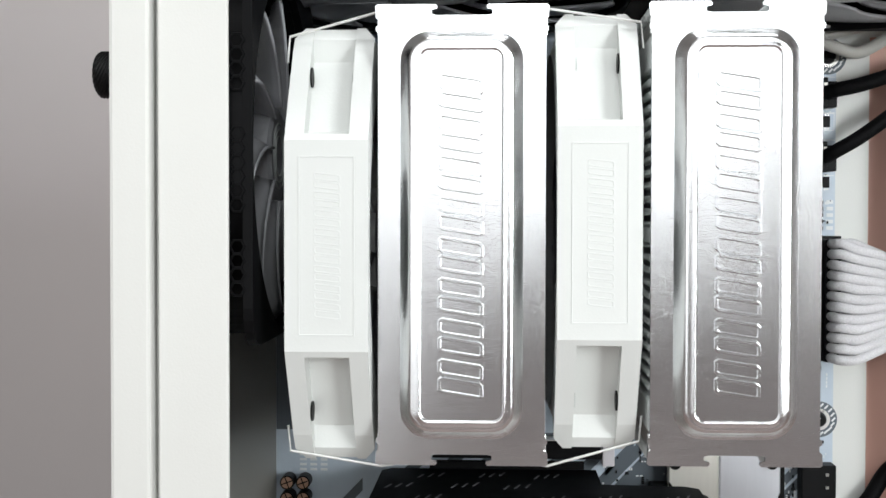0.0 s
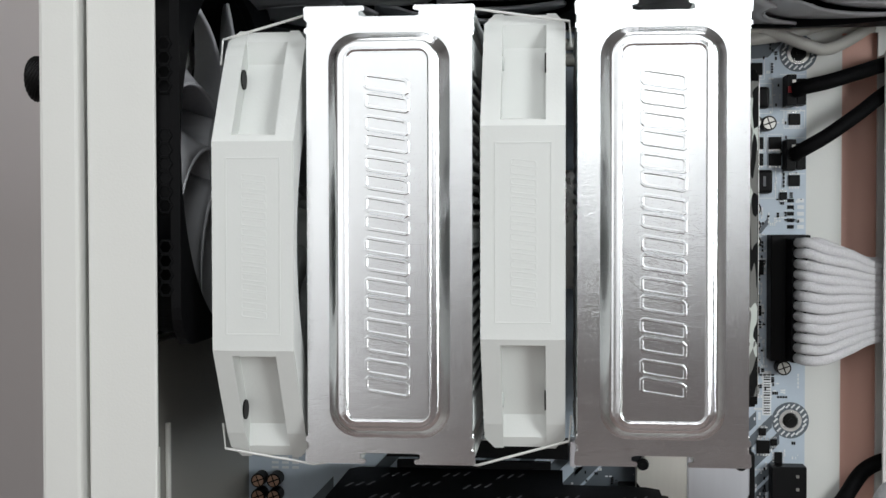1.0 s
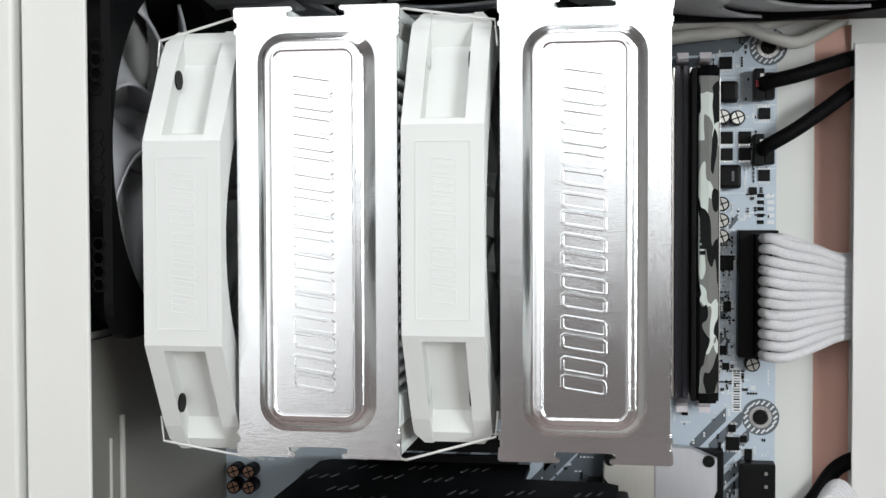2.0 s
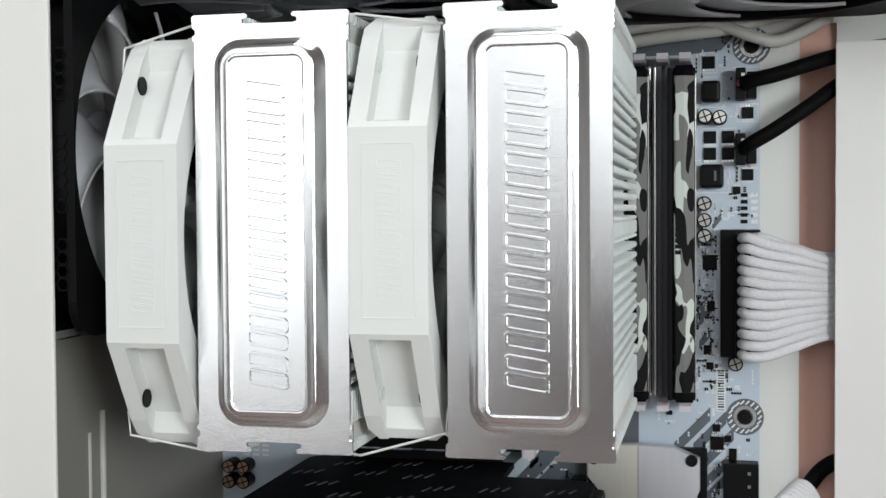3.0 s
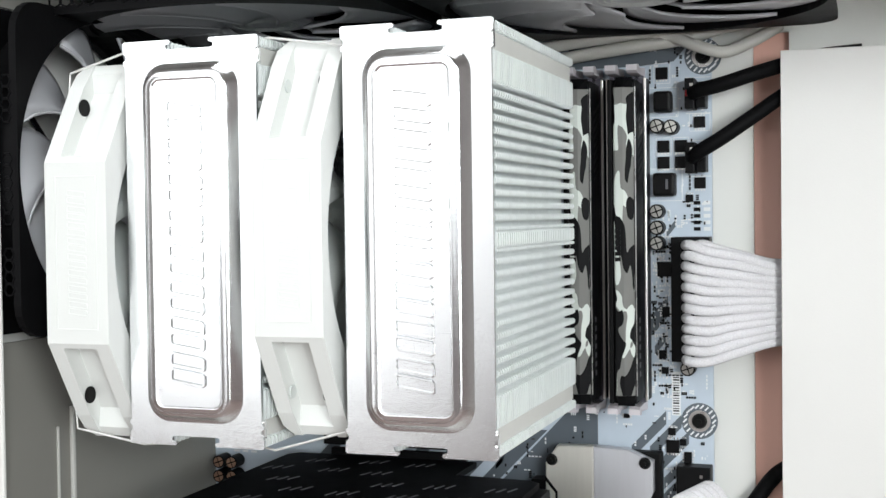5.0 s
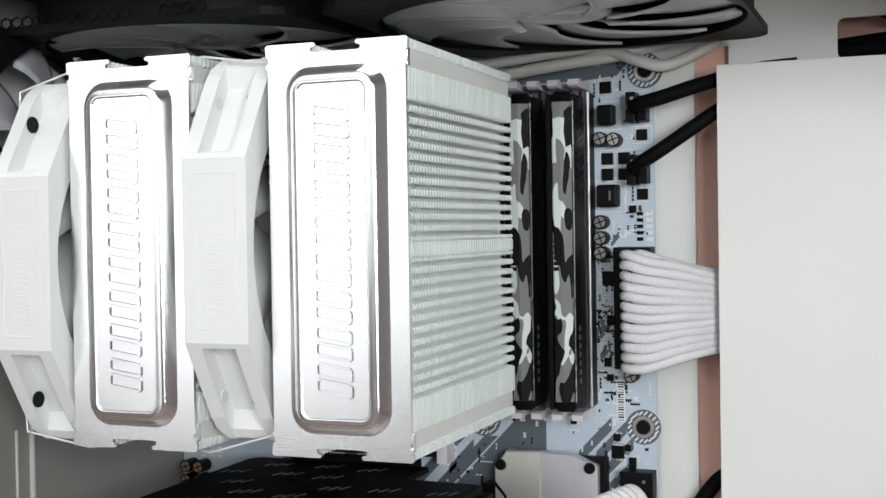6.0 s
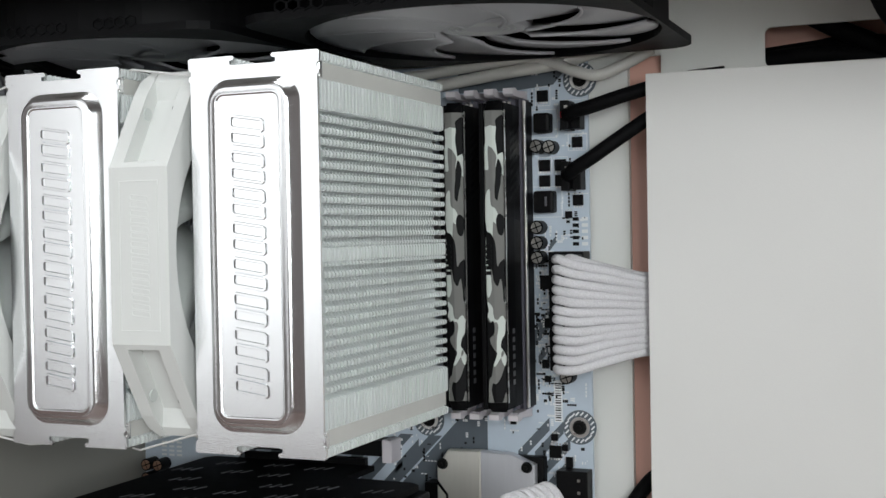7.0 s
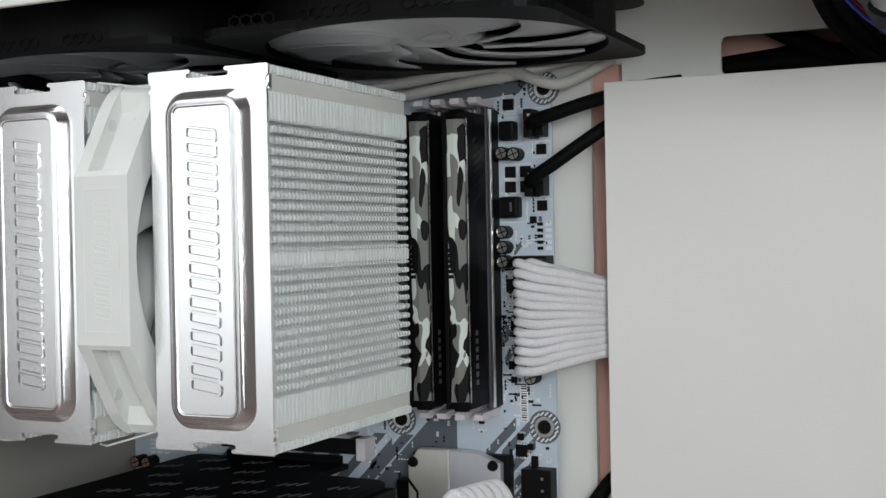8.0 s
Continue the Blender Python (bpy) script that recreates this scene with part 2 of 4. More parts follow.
def blade_mesh(bm, r0, r1, thick, sweep, chord0, chord1, depth, turn):
    """One fan blade round the x axis: a twisted, swept sheet with thickness."""
    nr, nc = 8, 7
    grid = []
    for i in range(nr + 1):
        f = i / nr
        r = r0 + (r1 - r0) * f
        ch = chord0 + (chord1 - chord0) * f
        row = []
        for j in range(nc + 1):
            g = j / nc - 0.5
            a = turn + sweep * f ** 1.5 + ch * g
            x = depth * (1.0 - 0.25 * f) * (g + 0.35 * (g * g - 0.25))
            rr = r * (1 - 0.05 * f * abs(2 * g) ** 3)
            row.append((x, rr * math.cos(a), rr * math.sin(a)))
        grid.append(row)
    lo = [[bm.verts.new((p[0] - thick / 2, p[1], p[2])) for p in row] for row in grid]
    hi = [[bm.verts.new((p[0] + thick / 2, p[1], p[2])) for p in row] for row in grid]
    for i in range(nr):
        for j in range(nc):
            bm.faces.new((lo[i][j], lo[i + 1][j], lo[i + 1][j + 1], lo[i][j + 1]))
            bm.faces.new((hi[i][j], hi[i][j + 1], hi[i + 1][j + 1], hi[i + 1][j]))
    rim = [(i, 0) for i in range(nr)] + [(nr, j) for j in range(nc)] + [(nr - i, nc) for i in range(nr)] + [(0, nc - j) for j in range(nc)]
    for k in range(len(rim)):
        (i, j), (p, q) = rim[k], rim[(k + 1) % len(rim)]
        bm.faces.new((lo[i][j], hi[i][j], hi[p][q], lo[p][q]))


# Plain slanted blocks that stand in for a maker's name: (start, end, low, high) in a unit cell.
MARKS = ((0.02, 0.42, 0.0, 1.0), (0.56, 0.96, 0.0, 1.0))


def marks(x0, x1, z0, z1, y, w, h, make):
    """Eight raised plain blocks in a column from z0 down to z1; make() takes each one's mesh."""
    cell = (z0 - z1) / 8
    for i in range(8):
        bm = bmesh.new()
        for a0, a1, b0, b1 in MARKS:
            c = 0.06
            quad = [(a0 + c, b0), (a1 - c, b0), (a1, b0 + c), (a1, b1 - c), (a1 - c, b1), (a0 + c, b1), (a0, b1 - c), (a0, b0 + c)]
            ridge(bm, [(x0 + (x1 - x0) * b, z0 - cell * (i + 0.03 + 0.82 * a + 0.16 * b)) for a, b in quad], y, w, h)
        make(bm)


def sheet(bm, xs, zs, y0, y1, holes):
    """One panel in x and z with thickness, cut by the grid lines xs and zs, without the cells listed in holes."""
    cells = {(i, j) for i in range(len(xs) - 1) for j in range(len(zs) - 1)} - set(holes)
    made = {}

    def v(i, j, k):
        if (i, j, k) not in made:
            made[i, j, k] = bm.verts.new((xs[i], (y0, y1)[k], zs[j]))
        return made[i, j, k]
    for i, j in cells:
        q = ((i, j), (i + 1, j), (i + 1, j + 1), (i, j + 1))
        bm.faces.new([v(*p, 0) for p in q]), bm.faces.new([v(*p, 1) for p in q[::-1]])
        for (di, dj), (a, b) in (((0, -1), (0, 1)), ((1, 0), (1, 2)), ((0, 1), (2, 3)), ((-1, 0), (3, 0))):
            if (i + di, j + dj) not in cells:
                bm.faces.new((v(*q[a], 0), v(*q[a], 1), v(*q[b], 1), v(*q[b], 0)))


# ---- room ----
def slab(name, dims, material, label, category):
    bm = bmesh.new()
    box(bm, *dims)
    return tagged(part(name, bm, material), label, category, kind="structure")


slab("wall_north", (-1.7, 2.3, 1.3, 1.4, -0.8, 1.8), WALL, "pinkish grey painted wall behind the computer case", "wall")
slab("wall_south", (-1.7, 2.3, -2.4, -2.3, -0.8, 1.8), WALL, "pinkish grey painted wall", "wall")
slab("wall_west", (-1.8, -1.7, -2.4, 1.4, -0.8, 1.8), WALL, "pinkish grey painted wall", "wall")
slab("wall_east", (2.3, 2.4, -2.4, 1.4, -0.8, 1.8), WALL, "pinkish grey painted wall", "wall")
slab("floor", (-1.8, 2.4, -2.4, 1.4, -0.9, -0.8), DESK, "brown wooden floor", "floor")
slab("ceiling", (-1.8, 2.4, -2.4, 1.4, 1.8, 1.9), CEIL, "white painted ceiling", "ceiling")
bm = bmesh.new()
box(bm, -0.9, 1.1, -0.5, 0.9, -0.04, 0.0, 0.006)
desk = tagged(part("desk", bm, DESK), "pinkish brown wooden desk top carrying the case", "desk")
for x in (-0.85, 1.05):
    for y in (-0.45, 0.85):
        bm = bmesh.new()
        box(bm, x - 0.03, x + 0.03, y - 0.03, y + 0.03, -0.8, -0.04, 0.004)
        part("leg", bm, DESK, desk)


# ---- computer case ----
case = empty("computer_case", (0.13, 0.43, 0.0), "white painted steel tower case with its side panel off", "computer case")
CO = Vector((0.13, 0.43, 0.0))


def case_part(name, boxes, material=PAINT, label="", bevel=0.0):
    bm = bmesh.new()
    for b in boxes:
        box(bm, *b, bevel)
    bmesh.ops.translate(bm, verts=bm.verts, vec=-CO)
    return part(name, bm, material, case, label)


TOPZ = 0.3975
case_part("rear_pillar", [(-0.1008, -0.0799, 0.3295, 0.3312, 0.02, 0.45)], bevel=0.0007)
case_part("rear_edge", [(-0.1146, -0.1025, 0.3270, 0.545, 0.012, 0.455)], bevel=0.0012)
case_part("groove_backing", [(-0.1024, -0.1002, 0.334, 0.345, 0.02, 0.45)])
# rear wall pieces take the darkened paint, with the interior shade in its colour
case_part("rear_wall", [(-0.1010, -0.0985, 0.3525, 0.515, 0.02, 0.262)], REARSHADE)
case_part("rear_wall_top", [(-0.1010, -0.0985, 0.3525, 0.515, 0.388, 0.417)], REARSHADE)
case_part("rear_wall_side", [(-0.1010, -0.0985, 0.455, 0.515, 0.262, 0.388)], REARSHADE)
case_part("top_rail", [(-0.0812, 0.46, 0.3280, 0.3310, TOPZ - 0.0005, 0.45)], bevel=0.0008)
case_part("top_panel", [(-0.098, 0.46, 0.350, 0.545, 0.4175, 0.430)])
case_part("front_pillar", [(0.462, 0.50, 0.327, 0.545, 0.012, 0.455)], bevel=0.0012)
case_part("bottom_panel", [(-0.0995, 0.46, 0.330, 0.545, 0.012, 0.020)])
for x in (-0.09, 0.44):
    for y in (0.35, 0.53):
        bm = bmesh.new()
        cyl(bm, (x, y, 0.0), "z", 0.012, 0.0118)
        bmesh.ops.translate(bm, verts=bm.verts, vec=-CO)
        part("foot", bm, RUBBER, case)
# tray behind the board, with its cable openings
bm = bmesh.new()
sheet(bm, [-0.098, 0.1605, 0.1755, 0.2205, 0.31, 0.46], [0.021, 0.10, 0.3755, 0.3840, 0.3925, 0.417], 0.5175, 0.5195, [(1, 1), (1, 2), (3, 2), (3, 3)])
bmesh.ops.translate(bm, verts=bm.verts, vec=-CO)
part("tray", bm, PAINT, case, "white tray with cable openings")
for x, z, sx, sz in ((0.2205, 0.3755, 1, 1), (0.2205, 0.3925, 1, -1)):
    r = 0.0030
    bm = bmesh.new()
    arc = [(x + sx * r * (1 - math.cos(a * math.pi / 12)), z + sz * r * (1 - math.sin(a * math.pi / 12))) for a in range(7)]
    prism(bm, [(x - sx * 0.0001, z - sz * 0.0001)] + arc, "y", 0.5176, 0.5194)
    bmesh.ops.translate(bm, verts=bm.verts, vec=-CO)
    part("opening_corner", bm, PAINT, case)
case_part("tray_fold", [(0.1590, 0.1605, 0.5196, 0.5212, 0.021, 0.417)])
case_part("cable_channel", [(0.1500, 0.1850, 0.5215, 0.5235, 0.021, 0.417)], COPPER, "copper brown strip behind the tray slot")
case_part("back_panel", [(-0.0995, 0.46, 0.5390, 0.5410, 0.021, 0.417)], COPPER, "copper brown rear side panel")
case_part("cable_cover", [(0.1733, 0.45, 0.4965, 0.4985, 0.10, 0.3735)], COVER, "plain white cable cover plate", bevel=0.0004)
case_part("cover_return", [(0.1755, 0.45, 0.4986, 0.5172, 0.3715, 0.3733)], COVER)

# knurled screw on the rear edge
screw = empty("thumb_screw", (-0.1146, 0.3345, 0.3472), "black knurled thumb screw at the rear edge", "screw")
bm = bmesh.new()
n = 40
prof = [(-0.0005 * k, 0.0068) for k in range(9)] + [(-0.0048, 0.0063), (-0.0054, 0.0054)]
rings = []
for k, (x, r) in enumerate(prof):
    rings.append([bm.verts.new((x, (r + (0.00022 if (i + k) % 2 else -0.00012)) * math.cos(2 * math.pi * i / n), (r + (0.00022 if (i + k) % 2 else -0.00012)) * math.sin(2 * math.pi * i / n))) for i in range(n)])
for a, b in zip(rings, rings[1:]):
    for i in range(n):
        bm.faces.new((a[i], a[(i + 1) % n], b[(i + 1) % n], b[i]))
bm.faces.new(rings[-1]), bm.faces.new(rings[0])
part("knurled_head", bm, RUBBER, screw)
bm = bmesh.new()
cyl(bm, (0, 0, 0), "x", 0.002, 0.012)
part("shank", bm, SILVER, screw)


# ---- fans ----
def square_outline(h, r):
    return rrect(0, 0, h, h, r, 5)


def case_fan(at, turn, label, size=0.140, pitch=0.0042, chord=0.68, depth=0.0026):
    """A black 140 mm case fan with grey blades; its axis is its own x, the open face towards +x."""
    fan = empty("case_fan", label=label, category="fan", group="case fans")
    fan.matrix_basis = Matrix.Translation(at) @ turn @ Matrix.Diagonal((1, size / 0.14, size / 0.14, 1))
    out = star(square_outline(0.070, 0.014))
    waist = [(a, min(r, 0.0715)) for a, r in out]
    bm = bmesh.new()
    ring_layer(bm, out, 0.0688, -0.0030, 0.0)
    ring_layer(bm, waist, 0.0686, -0.021, -0.0030)
    ring_layer(bm, out, 0.0665, -0.025, -0.021)
    part("frame", bm, BLACK, fan)
    cell = None
    for mid_z, count in ((0.029, 4), (-0.008, 6), (-0.042, 4)):
        for i in range(count):
            z = mid_z + (i - (count - 1) / 2) * 0.0049
            if cell is None:
                bm = bmesh.new()
                ridge(bm, [(-0.0046 + 0.0021 * math.cos(math.pi / 3 * q), 0.0026 * math.sin(math.pi / 3 * q)) for q in range(6)], -0.0702, 0.0007, 0.0003)
                cell = part("honeycomb_cell", bm, BLACK, fan)
                cell.location = (0, 0, z)
            else:
                share(cell, "honeycomb_cell", pose(0, 0, z), fan)
    bm = bmesh.new()
    cyl(bm, (-0.022, 0, 0), "x", 0.021, 0.018, 40, 0.0195)
    cyl(bm, (-0.004, 0, 0), "x", 0.0195, 0.0012, 40, 0.017)
    hub = part("hub", bm, GREYBLADE, fan)
    bm = bmesh.new()
    for r in (0.013, 0.0105, 0.008):
        ridge(bm, [(r * math.cos(2 * math.pi * i / 32), r * math.sin(2 * math.pi * i / 32)) for i in range(32)], 0, 0.0008, 0.0002)
    for v in bm.verts:
        v.co = Vector((-0.0028 - v.co.y, v.co.x, v.co.z))
    part("hub_ring", bm, BLADEW, hub)
    first = None
    for k in range(9):
        if first is None:
            bm = bmesh.new()
            blade_mesh(bm, 0.019, 0.0678, 0.0011, 0.42, chord, chord + 0.16, pitch, 0)
            # thick rounded leading edge
            edge = []
            for i in range(9):
                f = i / 8
                a = 0.42 * f ** 1.5 + (chord + 0.16 * f) * 0.5
                r = (0.019 + 0.0488 * f) * (1 - 0.05 * f)
                edge.append((pitch * (1 - 0.25 * f) * 0.5, r * math.cos(a), r * math.sin(a)))
            tube(bm, edge, 0.0007, 8, 1)
            first = part("blade", bm, GREYBLADE, fan, smooth=True)
            first.matrix_basis = pose(-depth, 0, 0)
        else:
            share(first, "blade", pose(-depth, 0, 0, 40 * k), fan)
    bm = bmesh.new()
    for k in range(4):
        a = math.pi / 4 + k * math.pi / 2
        tube(bm, [(-0.0235, 0.012 * math.cos(a), 0.012 * math.sin(a)), (-0.0235, 0.068 * math.cos(a), 0.068 * math.sin(a))], 0.0012, 6, 1)
    part("strut", bm, BLACK, fan)
    return fan


case_fan((-0.0733, 0.3925, 0.3260), Matrix.Identity(4), "black exhaust fan with grey blades on the rear wall", 0.120, 0.0150, 0.46, 0.0095)
down = pose(0, 0, 0, 0, 90, 0)
case_fan((0.1262, 0.4245, 0.3830), down, "black top fan with grey blades above the board", 0.1400)
case_fan((-0.0235, 0.4245, 0.3830), down, "black top fan with grey blades above the cooler", 0.1400)
case_fan((0.3600, 0.4245, 0.3830), down, "black top fan near the case front", 0.1400)


def fan_profile(pocket):
    """The outline of a white cooler fan, in depth and height, from its middle."""
    flat, cham, end = 0.0315, 0.0600, 0.0690
    q = [(-0.065, 0.0), (-0.065, flat)]
    if pocket:
        q += [(-0.0640, flat + 0.0018), (-0.0555, flat + 0.0028), (-0.0430, 0.0570), (-0.0440, 0.0640), (-0.0417, end - 0.0016)]
    else:
        q += [(-0.0490, cham - 0.0008), (-0.0420, end - 0.0012)]
    pts = q + [(-a, b) for a, b in q[::-1]]
    return pts + [(a, -b) for a, b in pts[::-1]][1:-1]


def cooler_fan(at, label, clip, dark):
    fan = empty("cooler_fan", at, label, "fan", "cooler fans")
    skin, mid = star(fan_profile(False)), star(fan_profile(True))
    for x0 in (-0.0125, 0.0067):
        bm = bmesh.new()
        ring_layer(bm, skin, 0.0605, x0, x0 + 0.0058)
        es = [e for e in bm.edges if len(e.link_faces) == 2 and e.calc_face_angle(0) > 1.2 and (e.verts[0].co.yz.length > 0.062)]
        bmesh.ops.bevel(bm, geom=es, offset=0.0006, segments=2, affect="EDGES")
        for v in bm.verts:
            out = v.co.x * (1 if x0 > 0 else -1)
            if abs(v.co.z) > 0.0655 and out > 0.0105:
                v.co.x *= 0.0095 / out
        part("flange", bm, FANW, fan)
    bm = bmesh.new()
    ring_layer(bm, mid, 0.0600, -0.0067, 0.0067)
    part("shroud", bm, FANW, fan)
    bm = bmesh.new()
    ridge(bm, [(-0.0082, 0.0265), (0.0082, 0.0265), (0.0082, -0.0265), (-0.0082, -0.0265)], -0.0650, 0.0005, 0.00022)
    part("panel_line", bm, FANW, fan)
    marks(-0.0035, 0.004, 0.022, -0.022, -0.0650, 0.0005, 0.00018, lambda b: part("raised_mark", b, FANW, fan))
    for sz in (-1, 1):
        for x0 in (-0.0070, 0.0062):
            bm = bmesh.new()
            cyl(bm, (x0, -0.0494, sz * 0.0516), "x", 0.0031 if (x0 < 0) == dark else 0.0023, 0.0008, 24)
            part("corner_hole", bm, RUBBER if (x0 < 0) == dark else BLADEW, fan, "round mounting hole in the flange")
    bm = bmesh.new()
    cyl(bm, (-0.010, 0, 0), "x", 0.020, 0.02, 36)
    part("hub", bm, BLADEW, fan)
    first = None
    for k in range(9):
        if first is None:
            bm = bmesh.new()
            blade_mesh(bm, 0.019, 0.0585, 0.0012, 0.3, 0.62, 0.74, 0.02, 0)
            first = part("blade", bm, BLADEW, fan, smooth=True)
        else:
            share(first, "blade", pose(0, 0, 0, 40 * k + 12), fan)
    for sz in (-1, 1):
        bm = bmesh.new()
        s, x0, x1 = clip
        top = (0.0722 if sz > 0 else -0.0690) - (0.0 if s < 0 else 0.0035)
        pts = [(x1 - s * 0.004, -0.046, top - 0.0004 * sz), (x1, -0.047, top), (x0, -0.047, sz * 0.0645), (x0 + s * 0.0007, -0.047, sz * 0.0565)]
        tube(bm, pts, 0.00042, 8, 1)
        part("wire_clip", bm, WIRE, fan, "thin bent steel wire clip")
    return fan


cooler_fan((-0.0519, 0.400, 0.2965), "white fan clipped to the outer cooler tower", (-1, -0.0137, 0.0146), True)
cooler_fan((0.0290, 0.400, 0.3005), "white fan standing between the two cooler towers", (1, 0.0137, -0.0146), False)


# ---- cooler ----
cooler = empty("cpu_cooler", (0.029, 0.43, 0.30), "white finned twin tower cooler with brushed aluminium end plates", "cpu cooler")
CC = Vector((0.029, 0.43, 0.30))
FRONT = 0.345


def cooler_part(name, bm, material, label="", smooth=False, parent=None):
    bmesh.ops.translate(bm, verts=bm.verts, vec=-CC)
    return part(name, bm, material, parent or cooler, label, smooth)


def plate_outline(cx, cz):
    """Half of the end plate's rim, with the hooked notch, mirrored to the whole."""
    hx, hz = 0.0254, 0.070
    right = [(hx, 0.0), (hx, 0.0615), (hx + 0.0007, 0.0620), (hx + 0.0007, 0.0632), (hx - 0.0003, 0.0638), (hx - 0.0003, 0.0652), (hx + 0.0007, 0.0660), (hx + 0.0009, 0.0694), (hx + 0.0002, hz),
             (0.0080, hz), (0.0074, hz - 0.0006), (0.0076, hz - 0.0013), (0.0092, hz - 0.0017), (0.0092, hz - 0.0030), (0.0078, hz - 0.0033)]
    top = right[1:] + [(-x, z) for x, z in right[:0:-1]]
    return [(cx + x, cz + z) for x, z in top + [(-x, -z) for x, z in top]]


def tower(cx, cz):
    # end plate, its raised panel and the raised marks
    bm = bmesh.new()
    prism(bm, plate_outline(cx, cz), "y", FRONT, FRONT + 0.0012)
    plate = cooler_part("end_plate", bm, ALU, "brushed aluminium end plate")
    bm = bmesh.new()
    rows = [(0.0188, 0.0620, 0.0090, 0.0002), (0.0184, 0.0616, 0.0087, -0.0003), (0.0161, 0.0595, 0.0070, -0.0035), (0.0153, 0.0588, 0.0064, -0.0041), (0.0146, 0.0581, 0.0058, -0.0042),
            (0.0131, 0.0566, 0.0035, -0.0042), (0.0128, 0.0563, 0.0032, -0.0044), (0.0124, 0.0559, 0.0029, -0.0041), (0.0121, 0.0556, 0.0026, -0.0038)]
    loops = [[bm.verts.new((x, FRONT + y, z)) for x, z in rrect(cx, cz, hx, hz, r, 7)] for hx, hz, r, y in rows]
    for a, b in zip(loops, loops[1:]):
        for i in range(len(a)):
            f = bm.faces.new((a[i], a[(i + 1) % len(a)], b[(i + 1) % len(a)], b[i]))
            f.smooth = True
    bm.faces.new(loops[-1])
    cooler_part("raised_panel", bm, ALU, "raised pressed panel")
    marks(cx - 0.0065, cx + 0.0062, cz + 0.0492, cz - 0.0490, FRONT - 0.0038, 0.0013, 0.0008, lambda b: cooler_part("pressed_mark", b, ALU))
    for sx in (-1, 1):
        for sz in (-1, 1):
            bm = bmesh.new()
            box(bm, cx + sx * 0.0252 - 0.0006, cx + sx * 0.0252 + 0.0006, FRONT + 0.0013, FRONT + 0.0035, cz + sz * 0.0635 - 0.003, cz + sz * 0.0635 + 0.003, 0.0005)
            cooler_part("end_clip", bm, EDGE)
    # fins: flat ends, scalloped middles
    side = [(0.0248, 0.0698), (0.0248, 0.0665), (0.0232, 0.0660), (0.0232, 0.0609), (0.0248, 0.0604), (0.0248, 0.0500)]
    for k in range(12):
        z = 0.04866 - 0.00397 * k
        side += [(0.0251, z + 0.0012), (0.0244, z + 0.0009), (0.0212, z + 0.0009), (0.0206, z + 0.0005), (0.0206, z - 0.0005), (0.0212, z - 0.0009), (0.0244, z - 0.0009), (0.0251, z - 0.0012), (0.0254, z - 0.0017), (0.0254, z - 0.0022)]
    side += [(0.0250, 0.0028), (0.0240, 0.0026), (0.0240, 0.0010)]
    half = side + [(x, -z) for x, z in side[::-1]]
    notch = [(0.0095, -0.0698), (0.0095, -0.0640), (-0.0095, -0.0640), (-0.0095, -0.0698)]
    outline = [(cx + x, cz + z) for x, z in half + notch] + [(cx - x, cz + z) for x, z in half[::-1]] + [(cx - x, cz - z) for x, z in notch]
    bm = bmesh.new()
    prism(bm, outline, "y", FRONT + 0.0030, FRONT + 0.0030 + 0.0005)
    # folded rims along the sides, nearly touching the next fin
    folds = [(0.0666, 0.0697), (0.0499, 0.0603), (0.0028, 0.0041)] + [(0.04866 - 0.00397 * k - 0.0030, 0.04866 - 0.00397 * k - 0.0009) for k in range(11)]
    for z0, z1 in folds + [(-q, -p) for p, q in folds] + [(-0.0025, 0.0025)]:
        c = min(0.0006, (z1 - z0) * 0.3)
        for sx in (-1, 1):
            rim = [(0.0238, z0), (0.0251, z0), (0.0256, z0 + c), (0.0256, z1 - c), (0.0251, z1), (0.0238, z1)]
            prism(bm, [(cx + sx * x, cz + z) for x, z in rim], "y", FRONT + 0.0030, FRONT + 0.0030 + 0.0015)
    first = cooler_part("fin", bm, FIN)
    for k in range(1, 41):
        share(first, "fin", pose(0, 0.00266 * k, 0), cooler)
    for sx in (-1, 1):
        for z0, z1, inset in ((0.0606, 0.0663, 0.0012), (-0.0663, -0.0606, 0.0012)):
            bm = bmesh.new()
            x = cx + sx * (0.0250 - inset)
            box(bm, x - 0.0004, x + 0.0004, FRONT + 0.0022, FRONT + 0.1118, cz + z0, cz + z1)
            cooler_part("fin_strip", bm, STRIP)
    for k, z in enumerate((-0.05, -0.025, 0.0, 0.025, 0.05)):
        bm = bmesh.new()
        cyl(bm, (cx, FRONT + 0.004, cz + z), "y", 0.004, 0.150, 16)
        cooler_part("heat_pipe", bm, FIN)
    return plate


tower(-0.0120, 0.2995)
tower(0.0705, 0.3000)
bm = bmesh.new()
box(bm, -0.02, 0.078, 0.4935, 0.5088, 0.275, 0.325, 0.001)
cooler_part("base_block", bm, SILVER)


# ---- motherboard ----
board = empty("motherboard", (0.02, 0.51, 0.2325), "silver blue circuit board with dark grey diagonal print", "motherboard")
BO = Vector((0.02, 0.51, 0.2325))
FACE = 0.5095


def board_part(name, bm, material, label="", smooth=False, parent=None):
    bmesh.ops.translate(bm, verts=bm.verts, vec=-BO)
    return part(name, bm, material, parent or board, label, smooth)


def board_box(name, x0, x1, z0, z1, height, material, bevel=0.0003, label="", lift=0.0):
    bm = bmesh.new()
    box(bm, x0, x1, FACE - lift - height, FACE - lift + 0.0001, z0, z1, bevel)
    return board_part(name, bm, material, label)


bm = bmesh.new()
box(bm, -0.0985, 0.1440, FACE, FACE + 0.0016, 0.085, 0.3850)
board_part("circuit_board", bm, PCB)
